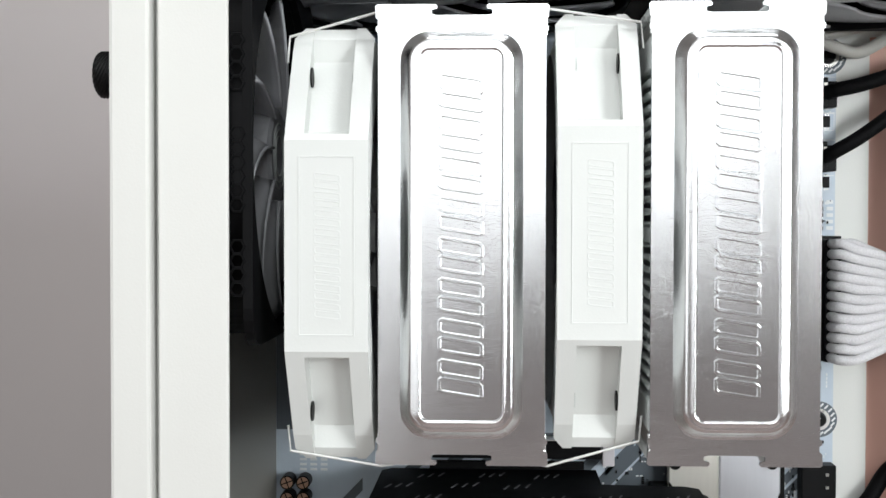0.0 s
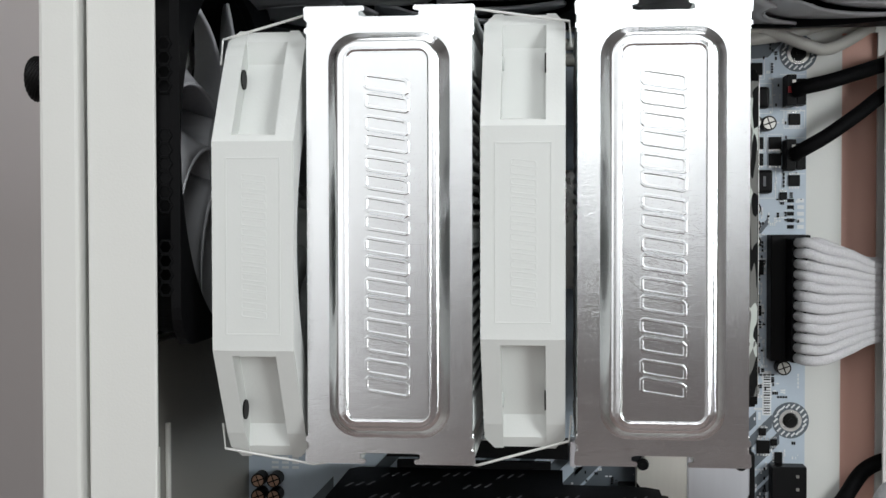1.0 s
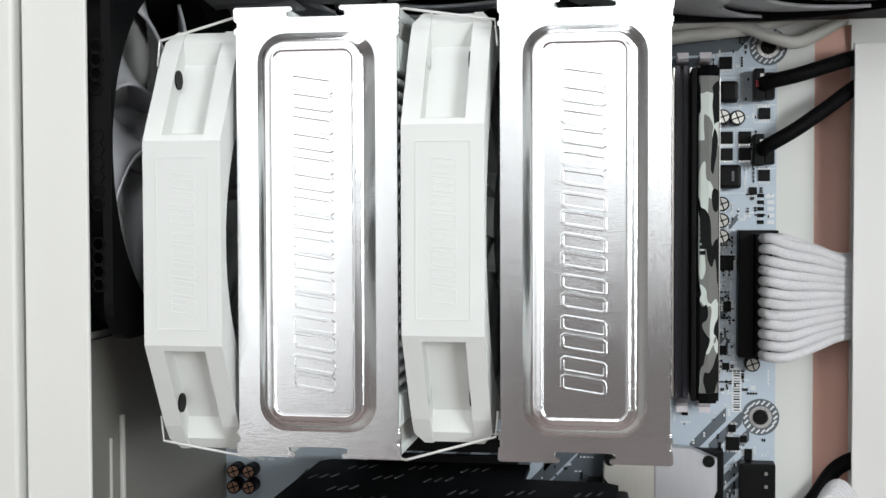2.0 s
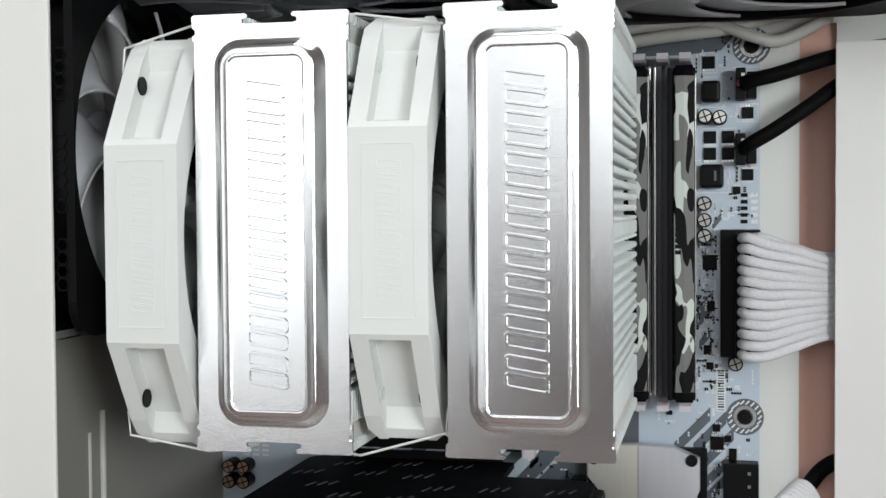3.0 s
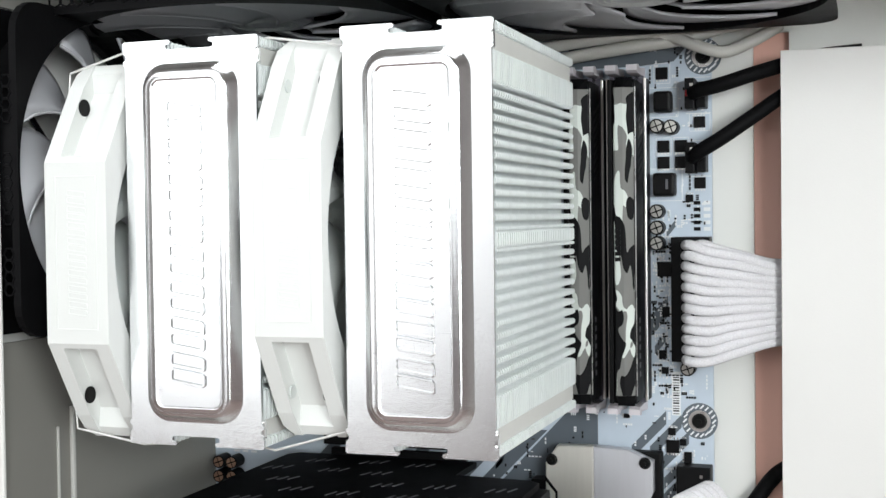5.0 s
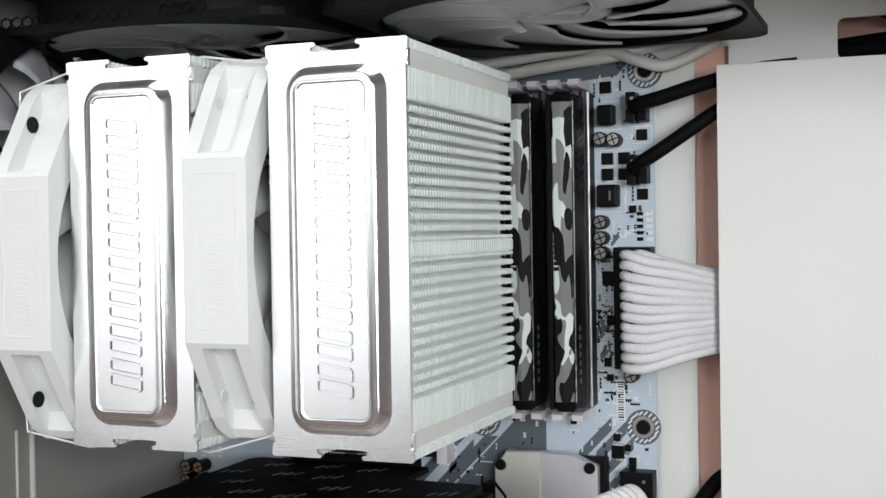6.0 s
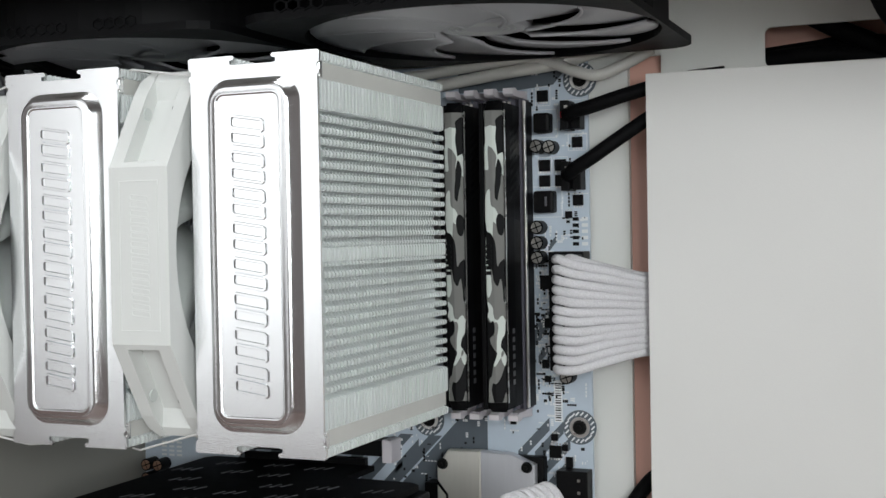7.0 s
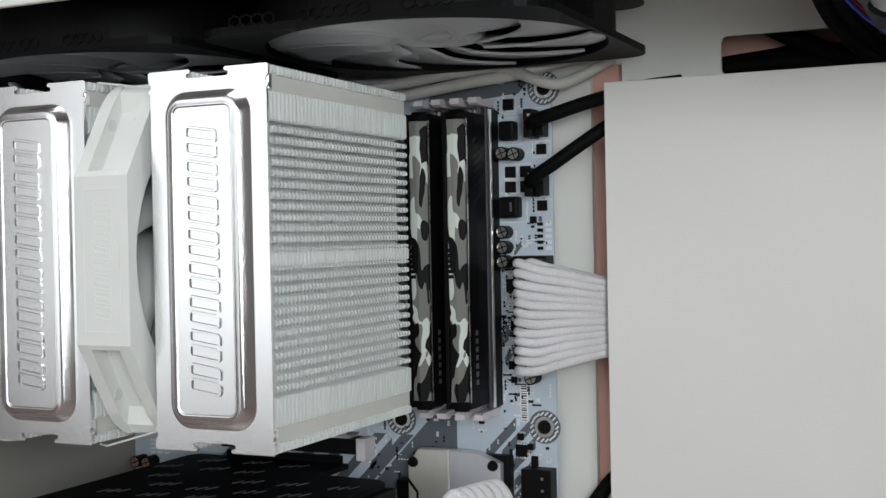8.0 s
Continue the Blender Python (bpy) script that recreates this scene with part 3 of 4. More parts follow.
for x, z in ((-0.085, 0.10), (0.03, 0.10), (0.135, 0.10), (0.138, 0.218), (0.1405, 0.3745), (-0.085, 0.375)):
    bm = bmesh.new()
    cyl(bm, (x, FACE + 0.0016, z), "y", 0.003, 0.0066, 12)
    board_part("standoff", bm, SILVER)


def print_shape(pts, lift=0.00015, material=PRINT):
    bm = bmesh.new()
    prism(bm, pts, "y", FACE - lift, FACE - lift + 0.0002)
    board_part("printed_stripe", bm, material)


# diagonal print below the memory slots
print_shape([(0.046, 0.184), (0.0818, 0.2220), (0.0935, 0.2220), (0.0935, 0.2000), (0.0745, 0.184)])
for x, z, ln, w in ((0.1085, 0.206, 0.022, 0.0042), (0.1165, 0.206, 0.020, 0.0040), (0.1210, 0.2005, 0.018, 0.0040), (0.1225, 0.1925, 0.016, 0.0036),
                    (0.046, 0.196, 0.018, 0.003), (0.036, 0.184, 0.020, 0.003), (0.120, 0.183, 0.014, 0.0036), (-0.074, 0.176, 0.02, 0.004), (-0.066, 0.172, 0.02, 0.004)):
    print_shape([(x, z), (x + ln * 0.69, z + ln * 0.72), (x + ln * 0.69, z + ln * 0.72 - w * 1.4), (x, z - w * 1.4)])
for x, z, ln, w in ((0.1168, 0.262, 0.020, 0.009), (0.119, 0.2500, 0.012, 0.004), (0.1245, 0.300, 0.010, 0.003)):
    print_shape([(x, z), (x + ln * 0.4, z + ln * 0.5), (x + ln * 0.4, z + ln * 0.5 - w), (x, z - w)])
print_shape([(0.082, 0.384), (0.138, 0.384), (0.128, 0.373), (0.112, 0.3715), (0.082, 0.3715)])
for k in range(7):
    x, z = -0.0900 + 0.0150 * k, 0.1450
    print_shape([(x, z), (x + 0.0640, z + 0.0660), (x + 0.0705, z + 0.0660), (x + 0.0065, z)], 0.0001)
print_shape([(-0.0984, 0.30), (0.02, 0.30), (0.02, 0.24), (-0.05, 0.2115), (-0.0984, 0.2115)], 0.0001)
for k in range(4):
    for c in range(3):
        board_box("printed_bar", -0.0880 + c * 0.0046, -0.0850 + c * 0.0046, 0.2000 - k * 0.0022, 0.2010 - k * 0.0022, 0.0003, WHITEINK, 0)


def mount_hole(x, z):
    bm = bmesh.new()
    cyl(bm, (x, FACE - 0.0003, z), "y", 0.0078, 0.0003, 40)
    disc = board_part("hatched_disc", bm, PRINT)
    for k in range(18):
        a = 2 * math.pi * k / 18
        bm = bmesh.new()
        u = Vector((math.cos(a), math.sin(a)))
        d = Vector((0.7, 0.72))
        p = Vector((x, z)) + u * 0.0062
        n = Vector((-d.y, d.x)) * 0.00035
        prism(bm, [tuple(p + d * 0.0011 + n), tuple(p - d * 0.0011 + n), tuple(p - d * 0.0011 - n), tuple(p + d * 0.0011 - n)], "y", FACE - 0.00045, FACE - 0.0003)
        board_part("hatch_line", bm, WHITEINK, parent=board)
    bm = bmesh.new()
    cyl(bm, (x, FACE - 0.0006, z), "y", 0.0047, 0.0003, 32)
    board_part("solder_ring", bm, SILVER)
    bm = bmesh.new()
    cyl(bm, (x, FACE - 0.0022, z), "y", 0.0026, 0.0016, 24, 0.0033)
    cyl(bm, (x, FACE - 0.0026, z), "y", 0.0012, 0.0004, 8)
    board_part("screw_head", bm, RUBBER)


mount_hole(0.1380, 0.2180)
mount_hole(0.1405, 0.3745)
mount_hole(0.0640, 0.2185)

# memory slots with end latches
SLOTS = (0.0862, 0.0952, 0.1045, 0.1136)
for x in SLOTS:
    bm = bmesh.new()
    prism(bm, [(x - 0.0027, 0.5005), (x - 0.0008, 0.5005), (x - 0.0008, 0.5050), (x + 0.0008, 0.5050), (x + 0.0008, 0.5005), (x + 0.0027, 0.5005), (x + 0.0027, FACE), (x - 0.0027, FACE)], "z", 0.2265, 0.3665)
    slot = board_part("memory_slot", bm, SLOT, "memory slot greyed by the sheen of its polished steel edges")
    for sx in (-1, 1):
        bm = bmesh.new()
        box(bm, x + sx * 0.0035 - 0.0005, x + sx * 0.0035 + 0.0005, 0.4990, 0.5012, 0.2275, 0.3655, 0.0002)
        board_part("steel_edge", bm, STEEL, parent=slot)
        bm = bmesh.new()
        box(bm, x + sx * 0.0034 - 0.0005, x + sx * 0.0034 + 0.0005, 0.5013, FACE, 0.2275, 0.3655)
        board_part("slot_wall", bm, CHIP, parent=slot)
    for z, s in ((0.3672, 1), (0.2258, -1)):
        bm = bmesh.new()
        prism(bm, [(0.5085, z - s * 0.0004), (0.4905, z - s * 0.0004), (0.4885, z + s * 0.0006), (0.4885, z + s * 0.0030), (0.4925, z + s * 0.0034), (0.4950, z + s * 0.0022), (0.5085, z + s * 0.0034)], "x", x - 0.0023, x + 0.0023)
        board_part("latch", bm, LATCH, "pale lilac end latch", parent=slot)

# chokes, transistors, chips
for x0, x1, z0, z1 in ((0.1200, 0.1278, 0.3510, 0.3600), (0.1195, 0.1292, 0.3150, 0.3250)):
    ch = board_box("choke", x0, x1, z0, z1, 0.0065, CHIP, 0.0014)
for x, z in ((0.1230, 0.3680), (0.1235, 0.3365), (0.1310, 0.3365), (0.1235, 0.3295), (0.1310, 0.3295)):
    board_box("transistor", x - 0.0026, x + 0.0026, z - 0.0026, z + 0.0026, 0.0012, CHIP)
    for k in range(4):
        board_box("solder_pin", x - 0.0024 + k * 0.0013, x - 0.0017 + k * 0.0013, z - 0.0034, z - 0.0027, 0.0004, SILVER, 0)
for x, z, h in ((0.1390, 0.3465, 0.0024), (0.1390, 0.3205, 0.0024), (0.1345, 0.3140, 0.0016), (0.1265, 0.2065, 0.0028), (0.1262, 0.2130, 0.0016), (0.1310, 0.2085, 0.0014)):
    board_box("chip", x - h, x + h, z - h, z + h, 0.0012, CHIP)
    for k in range(4):
        for sz in (-1, 1):
            board_box("solder_pin", x - h + (k + 0.3) * h / 2, x - h + (k + 0.7) * h / 2, z + sz * (h + 0.0006) - 0.0004, z + sz * (h + 0.0006) + 0.0004, 0.0003, SILVER, 0)


def capacitor(x, z, r=0.0031, h=0.0070, top=CAPTOP):
    bm = bmesh.new()
    cyl(bm, (x, FACE - h, z), "y", r, h, 24)
    c = board_part("capacitor", bm, CHIP, "black capacitor with scored metal top")
    bm = bmesh.new()
    for k in range(4):
        a = math.pi / 2 * k + 0.35
        pts = [(x + r * 0.14 * math.cos(a + 0.78), z + r * 0.14 * math.sin(a + 0.78))] + [(x + r * 0.8 * math.cos(a + 0.1 + 1.36 * q / 6), z + r * 0.8 * math.sin(a + 0.1 + 1.36 * q / 6)) for q in range(7)]
        prism(bm, pts, "y", FACE - h - 0.0003, FACE - h + 0.0001)
    board_part("scored_top", bm, top, parent=c)


for x, z in ((0.1215, 0.3450), (0.1275, 0.3445), (0.1212, 0.3085), (0.1212, 0.3015), (0.1212, 0.2948), (0.1340, 0.2412)):
    capacitor(x, z)
for x in (-0.0925, -0.0855):
    for z in (0.1895, 0.1825):
        capacitor(x, z, 0.0031, 0.008, BRONZE)
board_box("header_socket", 0.1290, 0.1435, 0.150, 0.1995, 0.0085, CHIP, 0.0005, "black header socket")
for k in range(8):
    board_box("header_pin", 0.1390, 0.1402, 0.1950 - k * 0.0055, 0.1962 - k * 0.0055, 0.0092, CAPTOP, 0)
board_box("label_strip", 0.1262, 0.1300, 0.2200, 0.2390, 0.0002, WHITEINK, 0, "white strip with fine dark bars")
for k in range(16):
    board_box("label_bar", 0.1268, 0.1294, 0.2206 + k * 0.00112, 0.2206 + k * 0.00112 + (0.0003, 0.0006, 0.0004)[k % 3], 0.0002, CHIP, 0, "", 0.0002)

for k in range(9):
    board_box("header_pad", 0.1268, 0.1276, 0.1962 - k * 0.0040, 0.1976 - k * 0.0040, 0.0003, CHIP, 0)
for k in range(3):
    for c in range(2):
        board_box("test_point", 0.1226 + k * 0.0016, 0.1230 + k * 0.0016, 0.2330 + c * 0.0030, 0.2338 + c * 0.0030, 0.0003, SILVER, 0)
for z in (0.3310, 0.3580):
    for x0, x1, z0, z1 in ((0.1330, 0.1436, z + 0.0075, z + 0.0078), (0.1330, 0.1436, z - 0.0078, z - 0.0075)):
        board_box("printed_outline", x0, x1, z0, z1, 0.0002, WHITEINK, 0)
board_box("choke_mark", 0.1252, 0.1262, 0.3180, 0.3222, 0.0002, GREYINK, 0, "plain grey mark", 0.0065)
# joined rest: pads, resistors and tiny capacitors
rng = random.Random(4)
taken = [(0.117, 0.1285, 0.3475, 0.362), (0.117, 0.131, 0.312, 0.348), (0.1335, 0.1425, 0.352, 0.366), (0.127, 0.145, 0.243, 0.299), (0.128, 0.145, 0.14, 0.201), (0.128, 0.146, 0.209, 0.227), (0.132, 0.146, 0.367, 0.384)]
for name, material, count in (("small_component", CHIP, 230), ("small_pad", WHITEINK, 420)):
    bm = bmesh.new()
    for _ in range(count):
        x, z = rng.uniform(0.1175, 0.1420), rng.uniform(0.150, 0.380)
        if rng.random() < 0.25:
            x, z = rng.uniform(0.1175, 0.1275), rng.uniform(0.226, 0.300)
        elif rng.random() < 0.2:
            x, z = rng.uniform(0.045, 0.1400), rng.uniform(0.186, 0.222)
        w, h = rng.choice(((0.0003, 0.0006), (0.0006, 0.0003), (0.0004, 0.0004), (0.0002, 0.0002), (0.0003, 0.0006)))
        along = rng.random() < 0.6
        for k in range(rng.choice((1, 1, 2, 2, 3, 4))):
            u, v = (x, z + k * 2.8 * h) if along else (x + k * 2.8 * w, z)
            if u > 0.1428 or any(a < u < b and c < v < d for a, b, c, d in taken) or (0.080 < u < 0.117 and v > 0.222):
                continue
            box(bm, u - w, u + w, FACE - (0.0008 if material is CHIP else 0.00028), FACE, v - h, v + h)
    tagged(board_part(name, bm, material), kind="stuff")
for x, z, w, h in ((0.1235, 0.2835, 0.0030, 0.0032), (0.1240, 0.2650, 0.0016, 0.0022), (0.1222, 0.2465, 0.0013, 0.0018), (0.1235, 0.2395, 0.0015, 0.0015), (0.1330, 0.2020, 0.0016, 0.0024), (0.1065, 0.2190, 0.0013, 0.0009)):
    board_box("chip", x - w, x + w, z - h, z + h, 0.0011, CHIP, 0.0002)
    for k in range(4):
        for sx in (-1, 1):
            zz = z - h + (k + 0.5) * h / 2
            board_box("solder_pin", x + sx * (w + 0.0005) - 0.0004, x + sx * (w + 0.0005) + 0.0004, zz - h * 0.12, zz + h * 0.12, 0.0003, SILVER, 0)
for x, z, w, h in ((0.1230, 0.3680, 0.0033, 0.0042), (0.1235, 0.3365, 0.0031, 0.0036), (0.1310, 0.3365, 0.0031, 0.0036), (0.1390, 0.3465, 0.0042, 0.0036), (0.1235, 0.3555, 0.0062, 0.0062), (0.1238, 0.3200, 0.0074, 0.0068)):
    for x0, x1, z0, z1 in ((x - w, x + w, z + h, z + h + 0.00025), (x - w, x + w, z - h - 0.00025, z - h), (x - w - 0.00025, x - w, z - h, z + h), (x + w, x + w + 0.00025, z - h, z + h)):
        board_box("printed_outline", x0, x1, z0, z1, 0.0002, WHITEINK, 0)
for k in range(5):
    for c in range(2):
        board_box("pad", 0.1362 + c * 0.0042, 0.1390 + c * 0.0042, 0.3000 + k * 0.0028, 0.3016 + k * 0.0028, 0.0004, WHITEINK if c else CHIP, 0)

# fan sockets
for z in (0.3580, 0.3310):
    board_box("fan_socket", 0.1340, 0.1380, z - 0.0065, z + 0.0065, 0.0105, CHIP, 0.0004, "black fan socket")
    board_box("plug_housing", 0.1385, 0.1425, z - 0.0060, z + 0.0050, 0.0080, CHIP, 0.0004)
    board_box("wire_end", 0.1344, 0.1360, z - 0.0012, z + 0.0014, 0.0012, RED if z > 0.35 else CHIP, 0.0003, "", 0.0105)
    board_box("plug_pin", 0.1362, 0.1376, z + 0.0030, z + 0.0042, 0.0006, CAPTOP, 0, "", 0.0105)

# expansion slot with its end latch
board_box("expansion_slot", -0.035, 0.0435, 0.2015, 0.2090, 0.0105, CHIP, 0.0004, "black expansion slot with steel shield")
board_box("slot_shield", -0.036, 0.0400, 0.2091, 0.2096, 0.0095, STEEL, 0)
board_box("slot_latch", 0.0440, 0.0492, 0.1985, 0.2095, 0.0110, LATCH, 0.0008, "pale slot end latch")
board_box("connector_block", 0.0650, 0.0800, 0.150, 0.1905, 0.0090, CHIP, 0.0005)

# chipset heat sink
sink = board_box("chipset_heatsink", 0.0745, 0.1225, 0.140, 0.2045, 0.0060, CHIP, 0.001, "two-tone satin heat sink with black screws")
for pts, m in (([(0.0720, 0.1400), (0.0720, 0.1985), (0.0775, 0.2065), (0.0935, 0.2068), (0.0935, 0.1400)], HSILVER),
               ([(0.0936, 0.1400), (0.0936, 0.2068), (0.1085, 0.2062), (0.1195, 0.2015), (0.1195, 0.1880), (0.1175, 0.1840), (0.1175, 0.1400)], HBLUE)):
    bm = bmesh.new()
    prism(bm, pts, "y", 0.4990, 0.5034)
    es = [e for e in bm.edges if all(v.co.y < 0.4991 for v in e.verts)]
    bmesh.ops.bevel(bm, geom=es, offset=0.0006, segments=1, affect="EDGES")
    board_part("sink_plate", bm, m, parent=sink)
bm = bmesh.new()
prism(bm, [(0.0722, 0.1925), (0.0775, 0.1860), (0.0775, 0.1400), (0.0765, 0.1400), (0.0765, 0.1855), (0.0722, 0.1905)], "y", 0.4986, 0.4991)
board_part("dark_inlay", bm, CHIP, parent=sink)
for x, z in ((0.0750, 0.2000), (0.1160, 0.2005)):
    bm = bmesh.new()
    cyl(bm, (x, 0.4972, z), "y", 0.0021, 0.0017, 20, 0.0026)
    cyl(bm, (x, 0.4969, z), "y", 0.0009, 0.0004, 6)
    board_part("sink_screw", bm, RUBBER, parent=sink)


# ---- memory modules ----
def memory_module(x):
    mod = empty("memory_module", (x, 0.485, 0.2965), "black memory module with grey camouflage printed edge", "memory module", "memory modules")
    z0, z1 = -0.0670, 0.0665

    def mp(name, bm, material, label=""):
        return part(name, bm, material, mod, label)
    bm = bmesh.new()
    box(bm, -0.0006, 0.0006, -0.010, 0.0195, z0, z1)
    mp("circuit_card", bm, CHIP)
    for s in (-1, 1):
        bm = bmesh.new()
        prism(bm, [(s * 0.0007, -0.0150), (s * 0.0044, -0.0150), (s * 0.0044, -0.0035), (s * 0.0038, 0.0070), (s * 0.0007, 0.0070)], "z", z0 + 0.001, z1 - 0.001)
        mp("heat_spreader", bm, GPU, "black heat spreader")
    bm = bmesh.new()
    box(bm, -0.0064, -0.0045, -0.0168, 0.0060, z0 + 0.001, z1 - 0.001, 0.0003)
    mp("spreader_lip", bm, GPU)
    profile = ((-0.0037, -0.0140), (-0.0037, -0.0176), (-0.0030, -0.0182), (0.0002, -0.0184), (0.0040, -0.0160), (0.0042, -0.0140))
    bm = bmesh.new()
    prism(bm, profile, "z", z0 + 0.0045, z1 - 0.0045)
    mp("camouflage_edge", bm, CAMO, "grey, black and pale camouflage edge")
    for s in (-1, 1):
        bm = bmesh.new()
        za, zb = (z0 + 0.0044, z0) if s < 0 else (z1 - 0.0044, z1)
        near = [bm.verts.new((a, b, za)) for a, b in profile]
        far = [bm.verts.new((a * 0.85, -0.0138 + (b + 0.0140) * 0.35, zb)) for a, b in profile]
        bm.faces.new(near), bm.faces.new(far[::-1])
        for k in range(6):
            bm.faces.new((near[k], near[(k + 1) % 6], far[(k + 1) % 6], far[k]))
        mp("end_cap", bm, GPU, "black sloping end")
    bm = bmesh.new()
    box(bm, 0.0044, 0.0047, -0.0146, -0.0139, z0 + 0.004, z1 - 0.004)
    mp("edge_line", bm, SILVER, "thin bright line along the spreader")
    bm = bmesh.new()
    for k in range(6):
        z = -0.008 + k * 0.0023
        box(bm, -0.0033, -0.0010, -0.01852, -0.0175, z, z + 0.0016)
    mp("edge_mark", bm, CHIP, "black plain marks")
    for k in range(7):
        bm = bmesh.new()
        z = -0.0560 + k * 0.0037
        box(bm, 0.0044, 0.00455, -0.0078, -0.0050, z, z + 0.0022)
        mp("side_mark", bm, GREYINK)
    for k in range(9):
        bm = bmesh.new()
        z = 0.024 + k * 0.0034
        prism(bm, [(-0.0080, z), (0.0020, z + 0.005), (0.0020, z + 0.0066), (-0.0080, z + 0.0016)], "x", 0.0036, 0.0045)
        mp("side_rib", bm, CHIP)


memory_module(SLOTS[1])
memory_module(SLOTS[3])


# ---- power plug with white sleeved wires ----
plug = empty("power_plug", (0.1355, 0.4990, 0.2710), "black board power plug with white sleeved wires", "power plug")
PO = Vector((0.1355, 0.4990, 0.2710))


def sub(name, bm, material, thing, origin, label="", smooth=False):
    bmesh.ops.translate(bm, verts=bm.verts, vec=-origin)
    return part(name, bm, material, thing, label, smooth)


bm = bmesh.new()
box(bm, 0.1278, 0.1440, 0.4985, FACE, 0.2445, 0.2975, 0.0005)
sub("socket", bm, CHIP, plug, PO)
bm = bmesh.new()
box(bm, 0.1338, 0.1438, 0.4850, 0.4984, 0.2455, 0.2962, 0.0006)
sub("plug_body", bm, CHIP, plug, PO)
for row in range(2):
    for k in range(12):
        f = k / 11
        z = 0.2475 + 0.0470 * f
        ze = 0.2535 + 0.0315 * f + (0.0012 if row else 0)
        w = rng.uniform(-0.0005, 0.0005)
        bm = bmesh.new()
        if row == 0:
            pts = [(0.1365, 0.4865, z), (0.1365, 0.4820, z), (0.1392, 0.4785, z - 0.0002 + w), (0.1460, 0.4800, z - 0.0010 + (ze - z) * 0.15), (0.1570, 0.4870, z + (ze - z) * 0.55 + w), (0.1700, 0.5030, ze), (0.1820, 0.5075, ze), (0.2000, 0.5080, ze)]
        else:
            pts = [(0.1412, 0.4865, z), (0.1414, 0.4835, z), (0.1440, 0.4820, z + w), (0.1500, 0.4850, z + (ze - z) * 0.25), (0.1585, 0.4925, z + (ze - z) * 0.6 + w), (0.1690, 0.5060, ze), (0.1810, 0.5110, ze), (0.2000, 0.5120, ze)]
        tube(bm, pts, 0.00205, 12, 6)
        sub("sleeved_wire", bm, SLEEVE, plug, PO, smooth=True)


# ---- loose cables ----
def cable(name, lines, r, material, label, n=12):
    at = Vector(lines[0][0])
    thing = empty(name, at, label, "cable")
    for pts in lines:
        bm = bmesh.new()
        tube(bm, pts, r, n)
        sub("strand", bm, material, thing, at, smooth=True)
    return thing


cable("fan_cable", [[(0.1372, 0.4990, 0.3578), (0.1415, 0.4960, 0.3590), (0.150, 0.4950, 0.3608), (0.163, 0.4975, 0.3648), (0.176, 0.5050, 0.3690), (0.190, 0.5080, 0.3720), (0.205, 0.508, 0.373)]], 0.0031, SLEEVEB, "black braided fan cable plugged into the board")
cable("fan_cable", [[(0.1372, 0.4990, 0.3310), (0.1410, 0.4955, 0.3335), (0.150, 0.4950, 0.3388), (0.163, 0.4980, 0.3478), (0.176, 0.5050, 0.3572), (0.190, 0.5080, 0.364), (0.205, 0.508, 0.367)]], 0.0031, SLEEVEB, "black braided fan cable plugged into the board")
cable("white_cable", [[(0.035, 0.505, 0.372), (0.070, 0.503, 0.3745), (0.105, 0.502, 0.3785), (0.132, 0.504, 0.3815), (0.150, 0.509, 0.3865), (0.168, 0.514, 0.390)]], 0.0028, CABLEW, "white rubber cable lying along the board's upper edge")
cable("white_cable", [[(0.100, 0.508, 0.3830), (0.125, 0.503, 0.3830), (0.140, 0.500, 0.3775), (0.150, 0.502, 0.3750), (0.160, 0.508, 0.3790), (0.172, 0.515, 0.3865)]], 0.0026, CABLEW, "white rubber cable bent over the board corner")
cable("white_cable", [[(0.030, 0.500, 0.3775), (0.070, 0.4985, 0.3800), (0.105, 0.499, 0.3835), (0.140, 0.505, 0.3880)]], 0.0025, CABLEW, "white rubber cable under the top fan")
cable("black_cable", [[(0.150, 0.512, 0.170), (0.160, 0.511, 0.183), (0.170, 0.514, 0.196), (0.182, 0.512, 0.202), (0.20, 0.508, 0.205)]], 0.0034, SLEEVEB, "black cable entering the tray opening")
cable("card_power_cable", [[(0.1400 + 0.0010 * k, 0.384 + 0.0045 * k, 0.021), (0.1400 + 0.0010 * k, 0.384 + 0.0045 * k, 0.16), (0.1412 + 0.0011 * k, 0.385 + 0.0045 * k, 0.198), (0.1475 + 0.0012 * k, 0.386 + 0.0045 * k, 0.2120), (0.1545 + 0.0012 * k, 0.388 + 0.0045 * k, 0.202), (0.158 + 0.0012 * k, 0.390 + 0.0045 * k, 0.17), (0.159 + 0.0012 * k, 0.390 + 0.0045 * k, 0.021)] for k in range(6)], 0.0021, SLEEVE, "white sleeved power wires arching over the card end")
cable("black_cable", [[(0.2640 + 0.007 * k, 0.462, 0.4170), (0.2665 + 0.007 * k, 0.480, 0.4040), (0.2715 + 0.007 * k, 0.494, 0.3920), (0.2800 + 0.007 * k, 0.505, 0.3820), (0.2930 + 0.006 * k, 0.512, 0.3740)] for k in range(7)], 0.0040, SLEEVEB, "bundle of black cables hanging under the top panel")
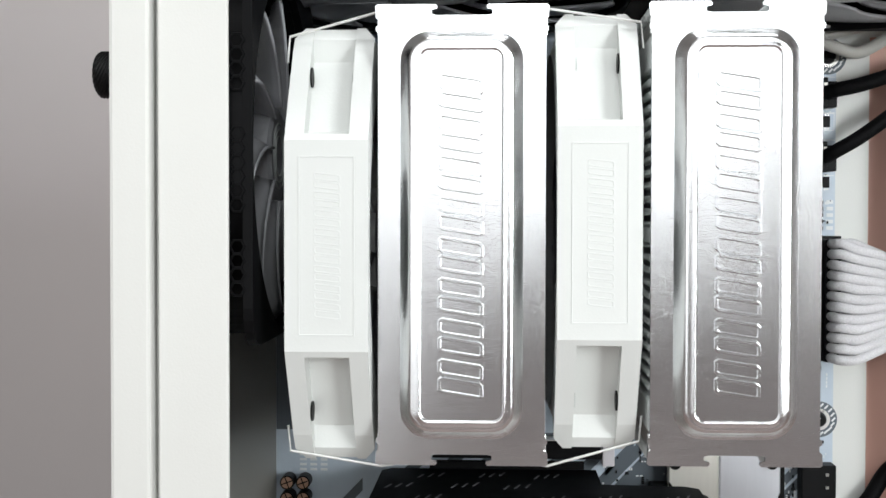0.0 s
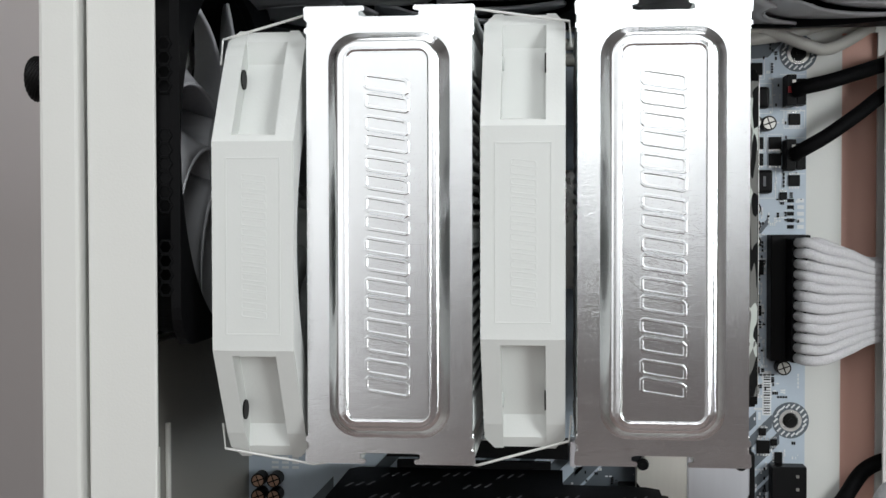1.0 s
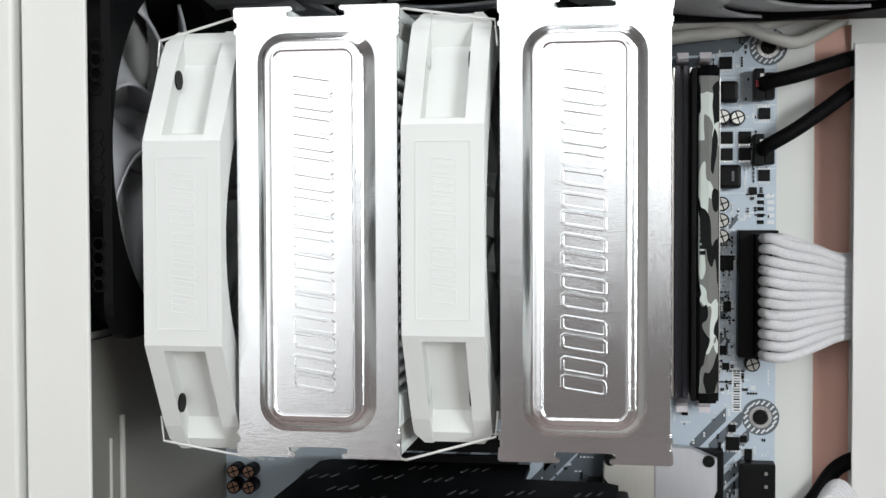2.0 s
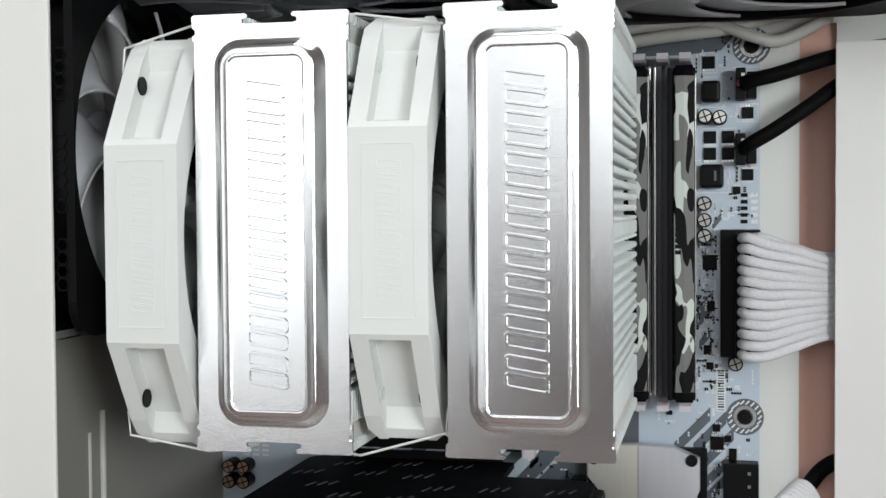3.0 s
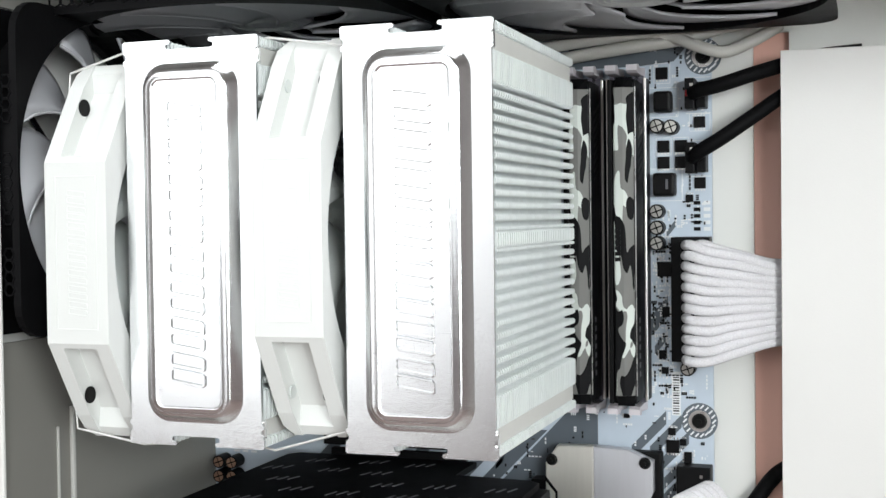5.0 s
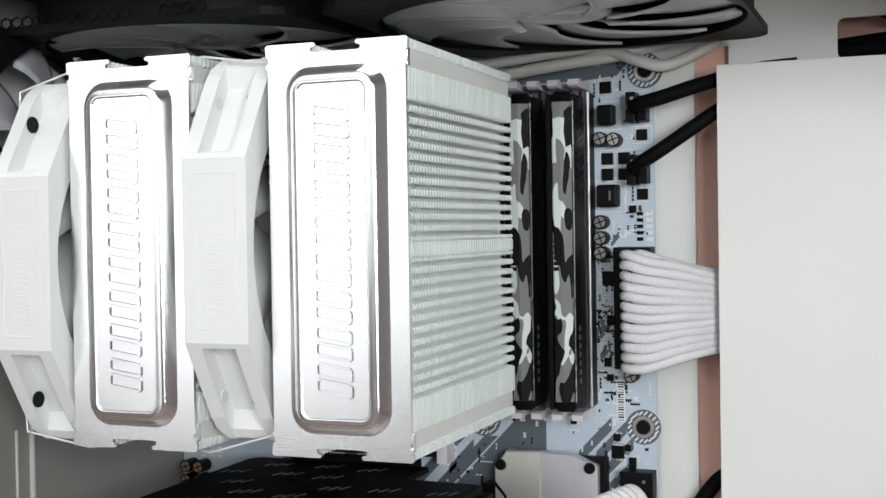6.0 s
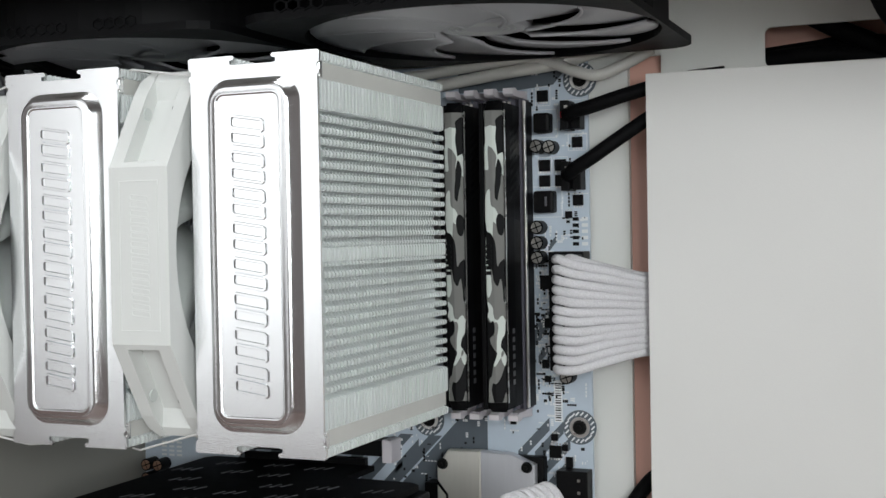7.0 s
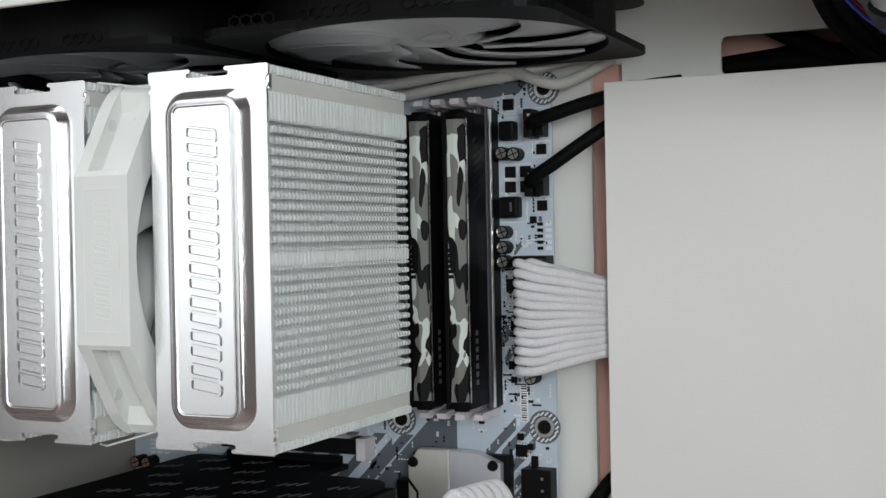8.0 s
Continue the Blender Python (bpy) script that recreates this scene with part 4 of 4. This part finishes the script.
# cables made thick enough to fill the opening, in place of its black shade
cable("black_cable", [[(0.190, 0.5290, 0.3740), (0.215, 0.5290, 0.3790), (0.240, 0.5290, 0.3810), (0.262, 0.5290, 0.3790), (0.300, 0.5290, 0.3730)],
                      [(0.190, 0.5340, 0.3790), (0.215, 0.5340, 0.3815), (0.238, 0.5340, 0.3835), (0.262, 0.5340, 0.3850), (0.300, 0.5340, 0.3770)],
                      [(0.236, 0.5265, 0.3990), (0.248, 0.5265, 0.3920), (0.262, 0.5265, 0.3850), (0.280, 0.5265, 0.3770), (0.305, 0.5265, 0.3720)]], 0.0042, SLEEVEB, "black cables behind the tray opening, thickened to stand in for shade")
for dz, m, words in ((0.0, RED, "thin red wire beside the black cables"), (-0.0022, mat("blue_plastic", (0.03, 0.06, 0.45), 0.4), "thin blue wire beside the black cables"), (0.0022, CABLEW, "thin white wire beside the black cables")):
    cable("thin_wire", [[(0.268, 0.456, 0.4170), (0.276, 0.466, 0.402 + dz), (0.2835, 0.472, 0.3925 + dz), (0.2920, 0.474, 0.3855 + dz), (0.302, 0.480, 0.380 + dz), (0.320, 0.492, 0.376 + dz)]], 0.0009, m, words)


# ---- graphics card ----
card = empty("graphics_card", (0.0, 0.44, 0.187), "black graphics card with a printed backplate in the expansion slot", "graphics card")
GO = Vector((0.0, 0.44, 0.187))
bm = bmesh.new()
prism(bm, [(-0.050, 0.370), (0.079, 0.370), (0.079, 0.462), (0.074, 0.466), (0.041, 0.468), (0.041, 0.4965), (-0.046, 0.4965), (-0.050, 0.492)], "z", 0.1950, 0.1975)
sub("backplate", bm, GPU, card, GO, "black backplate with rows of plain grey marks")
bm = bmesh.new()
box(bm, -0.052, 0.083, 0.375, 0.466, 0.150, 0.1948, 0.002)
sub("cooler_body", bm, GPU, card, GO)
bm = bmesh.new()
box(bm, -0.030, 0.036, 0.4966, 0.5000, 0.1952, 0.2005)
sub("edge_connector", bm, GPU, card, GO)
bm = bmesh.new()
for r in range(7):
    for c in range(6):
        x, y = -0.044 + c * 0.0235 + (r % 2) * 0.0110 + rng.uniform(-0.002, 0.002), 0.380 + r * 0.0195 + rng.uniform(-0.002, 0.002)
        if rng.random() < 0.25 or y > 0.490 or x > 0.068 or (y > 0.455 and x > 0.026):
            continue
        for k in range(3):
            u = x + k * 0.0042
            prism(bm, [(u, y + k * 0.0016), (u + 0.0009, y + 0.0004 + k * 0.0016), (u + 0.0026, y + 0.0066 + k * 0.0016), (u + 0.0017, y + 0.0062 + k * 0.0016)], "z", 0.1974, 0.19775)
mk = sub("printed_mark", bm, GREYINK, card, GO, "rows of plain grey marks")
tagged(mk, kind="stuff")

# thin pale bracket against the rear wall, below the fan
brk = empty("slot_bracket", (-0.0965, 0.40, 0.16), "pale metal slot bracket against the rear wall", "bracket")
bm = bmesh.new()
box(bm, -0.0984, -0.0966, 0.3925, 0.3945, 0.05, 0.233, 0.0006)
sub("bracket_bar", bm, STRIP, brk, Vector((-0.0965, 0.40, 0.16)))
bm = bmesh.new()
box(bm, -0.0984, -0.0975, 0.384, 0.3852, 0.05, 0.226, 0.0003)
sub("bracket_lip", bm, STRIP, brk, Vector((-0.0965, 0.40, 0.16)))
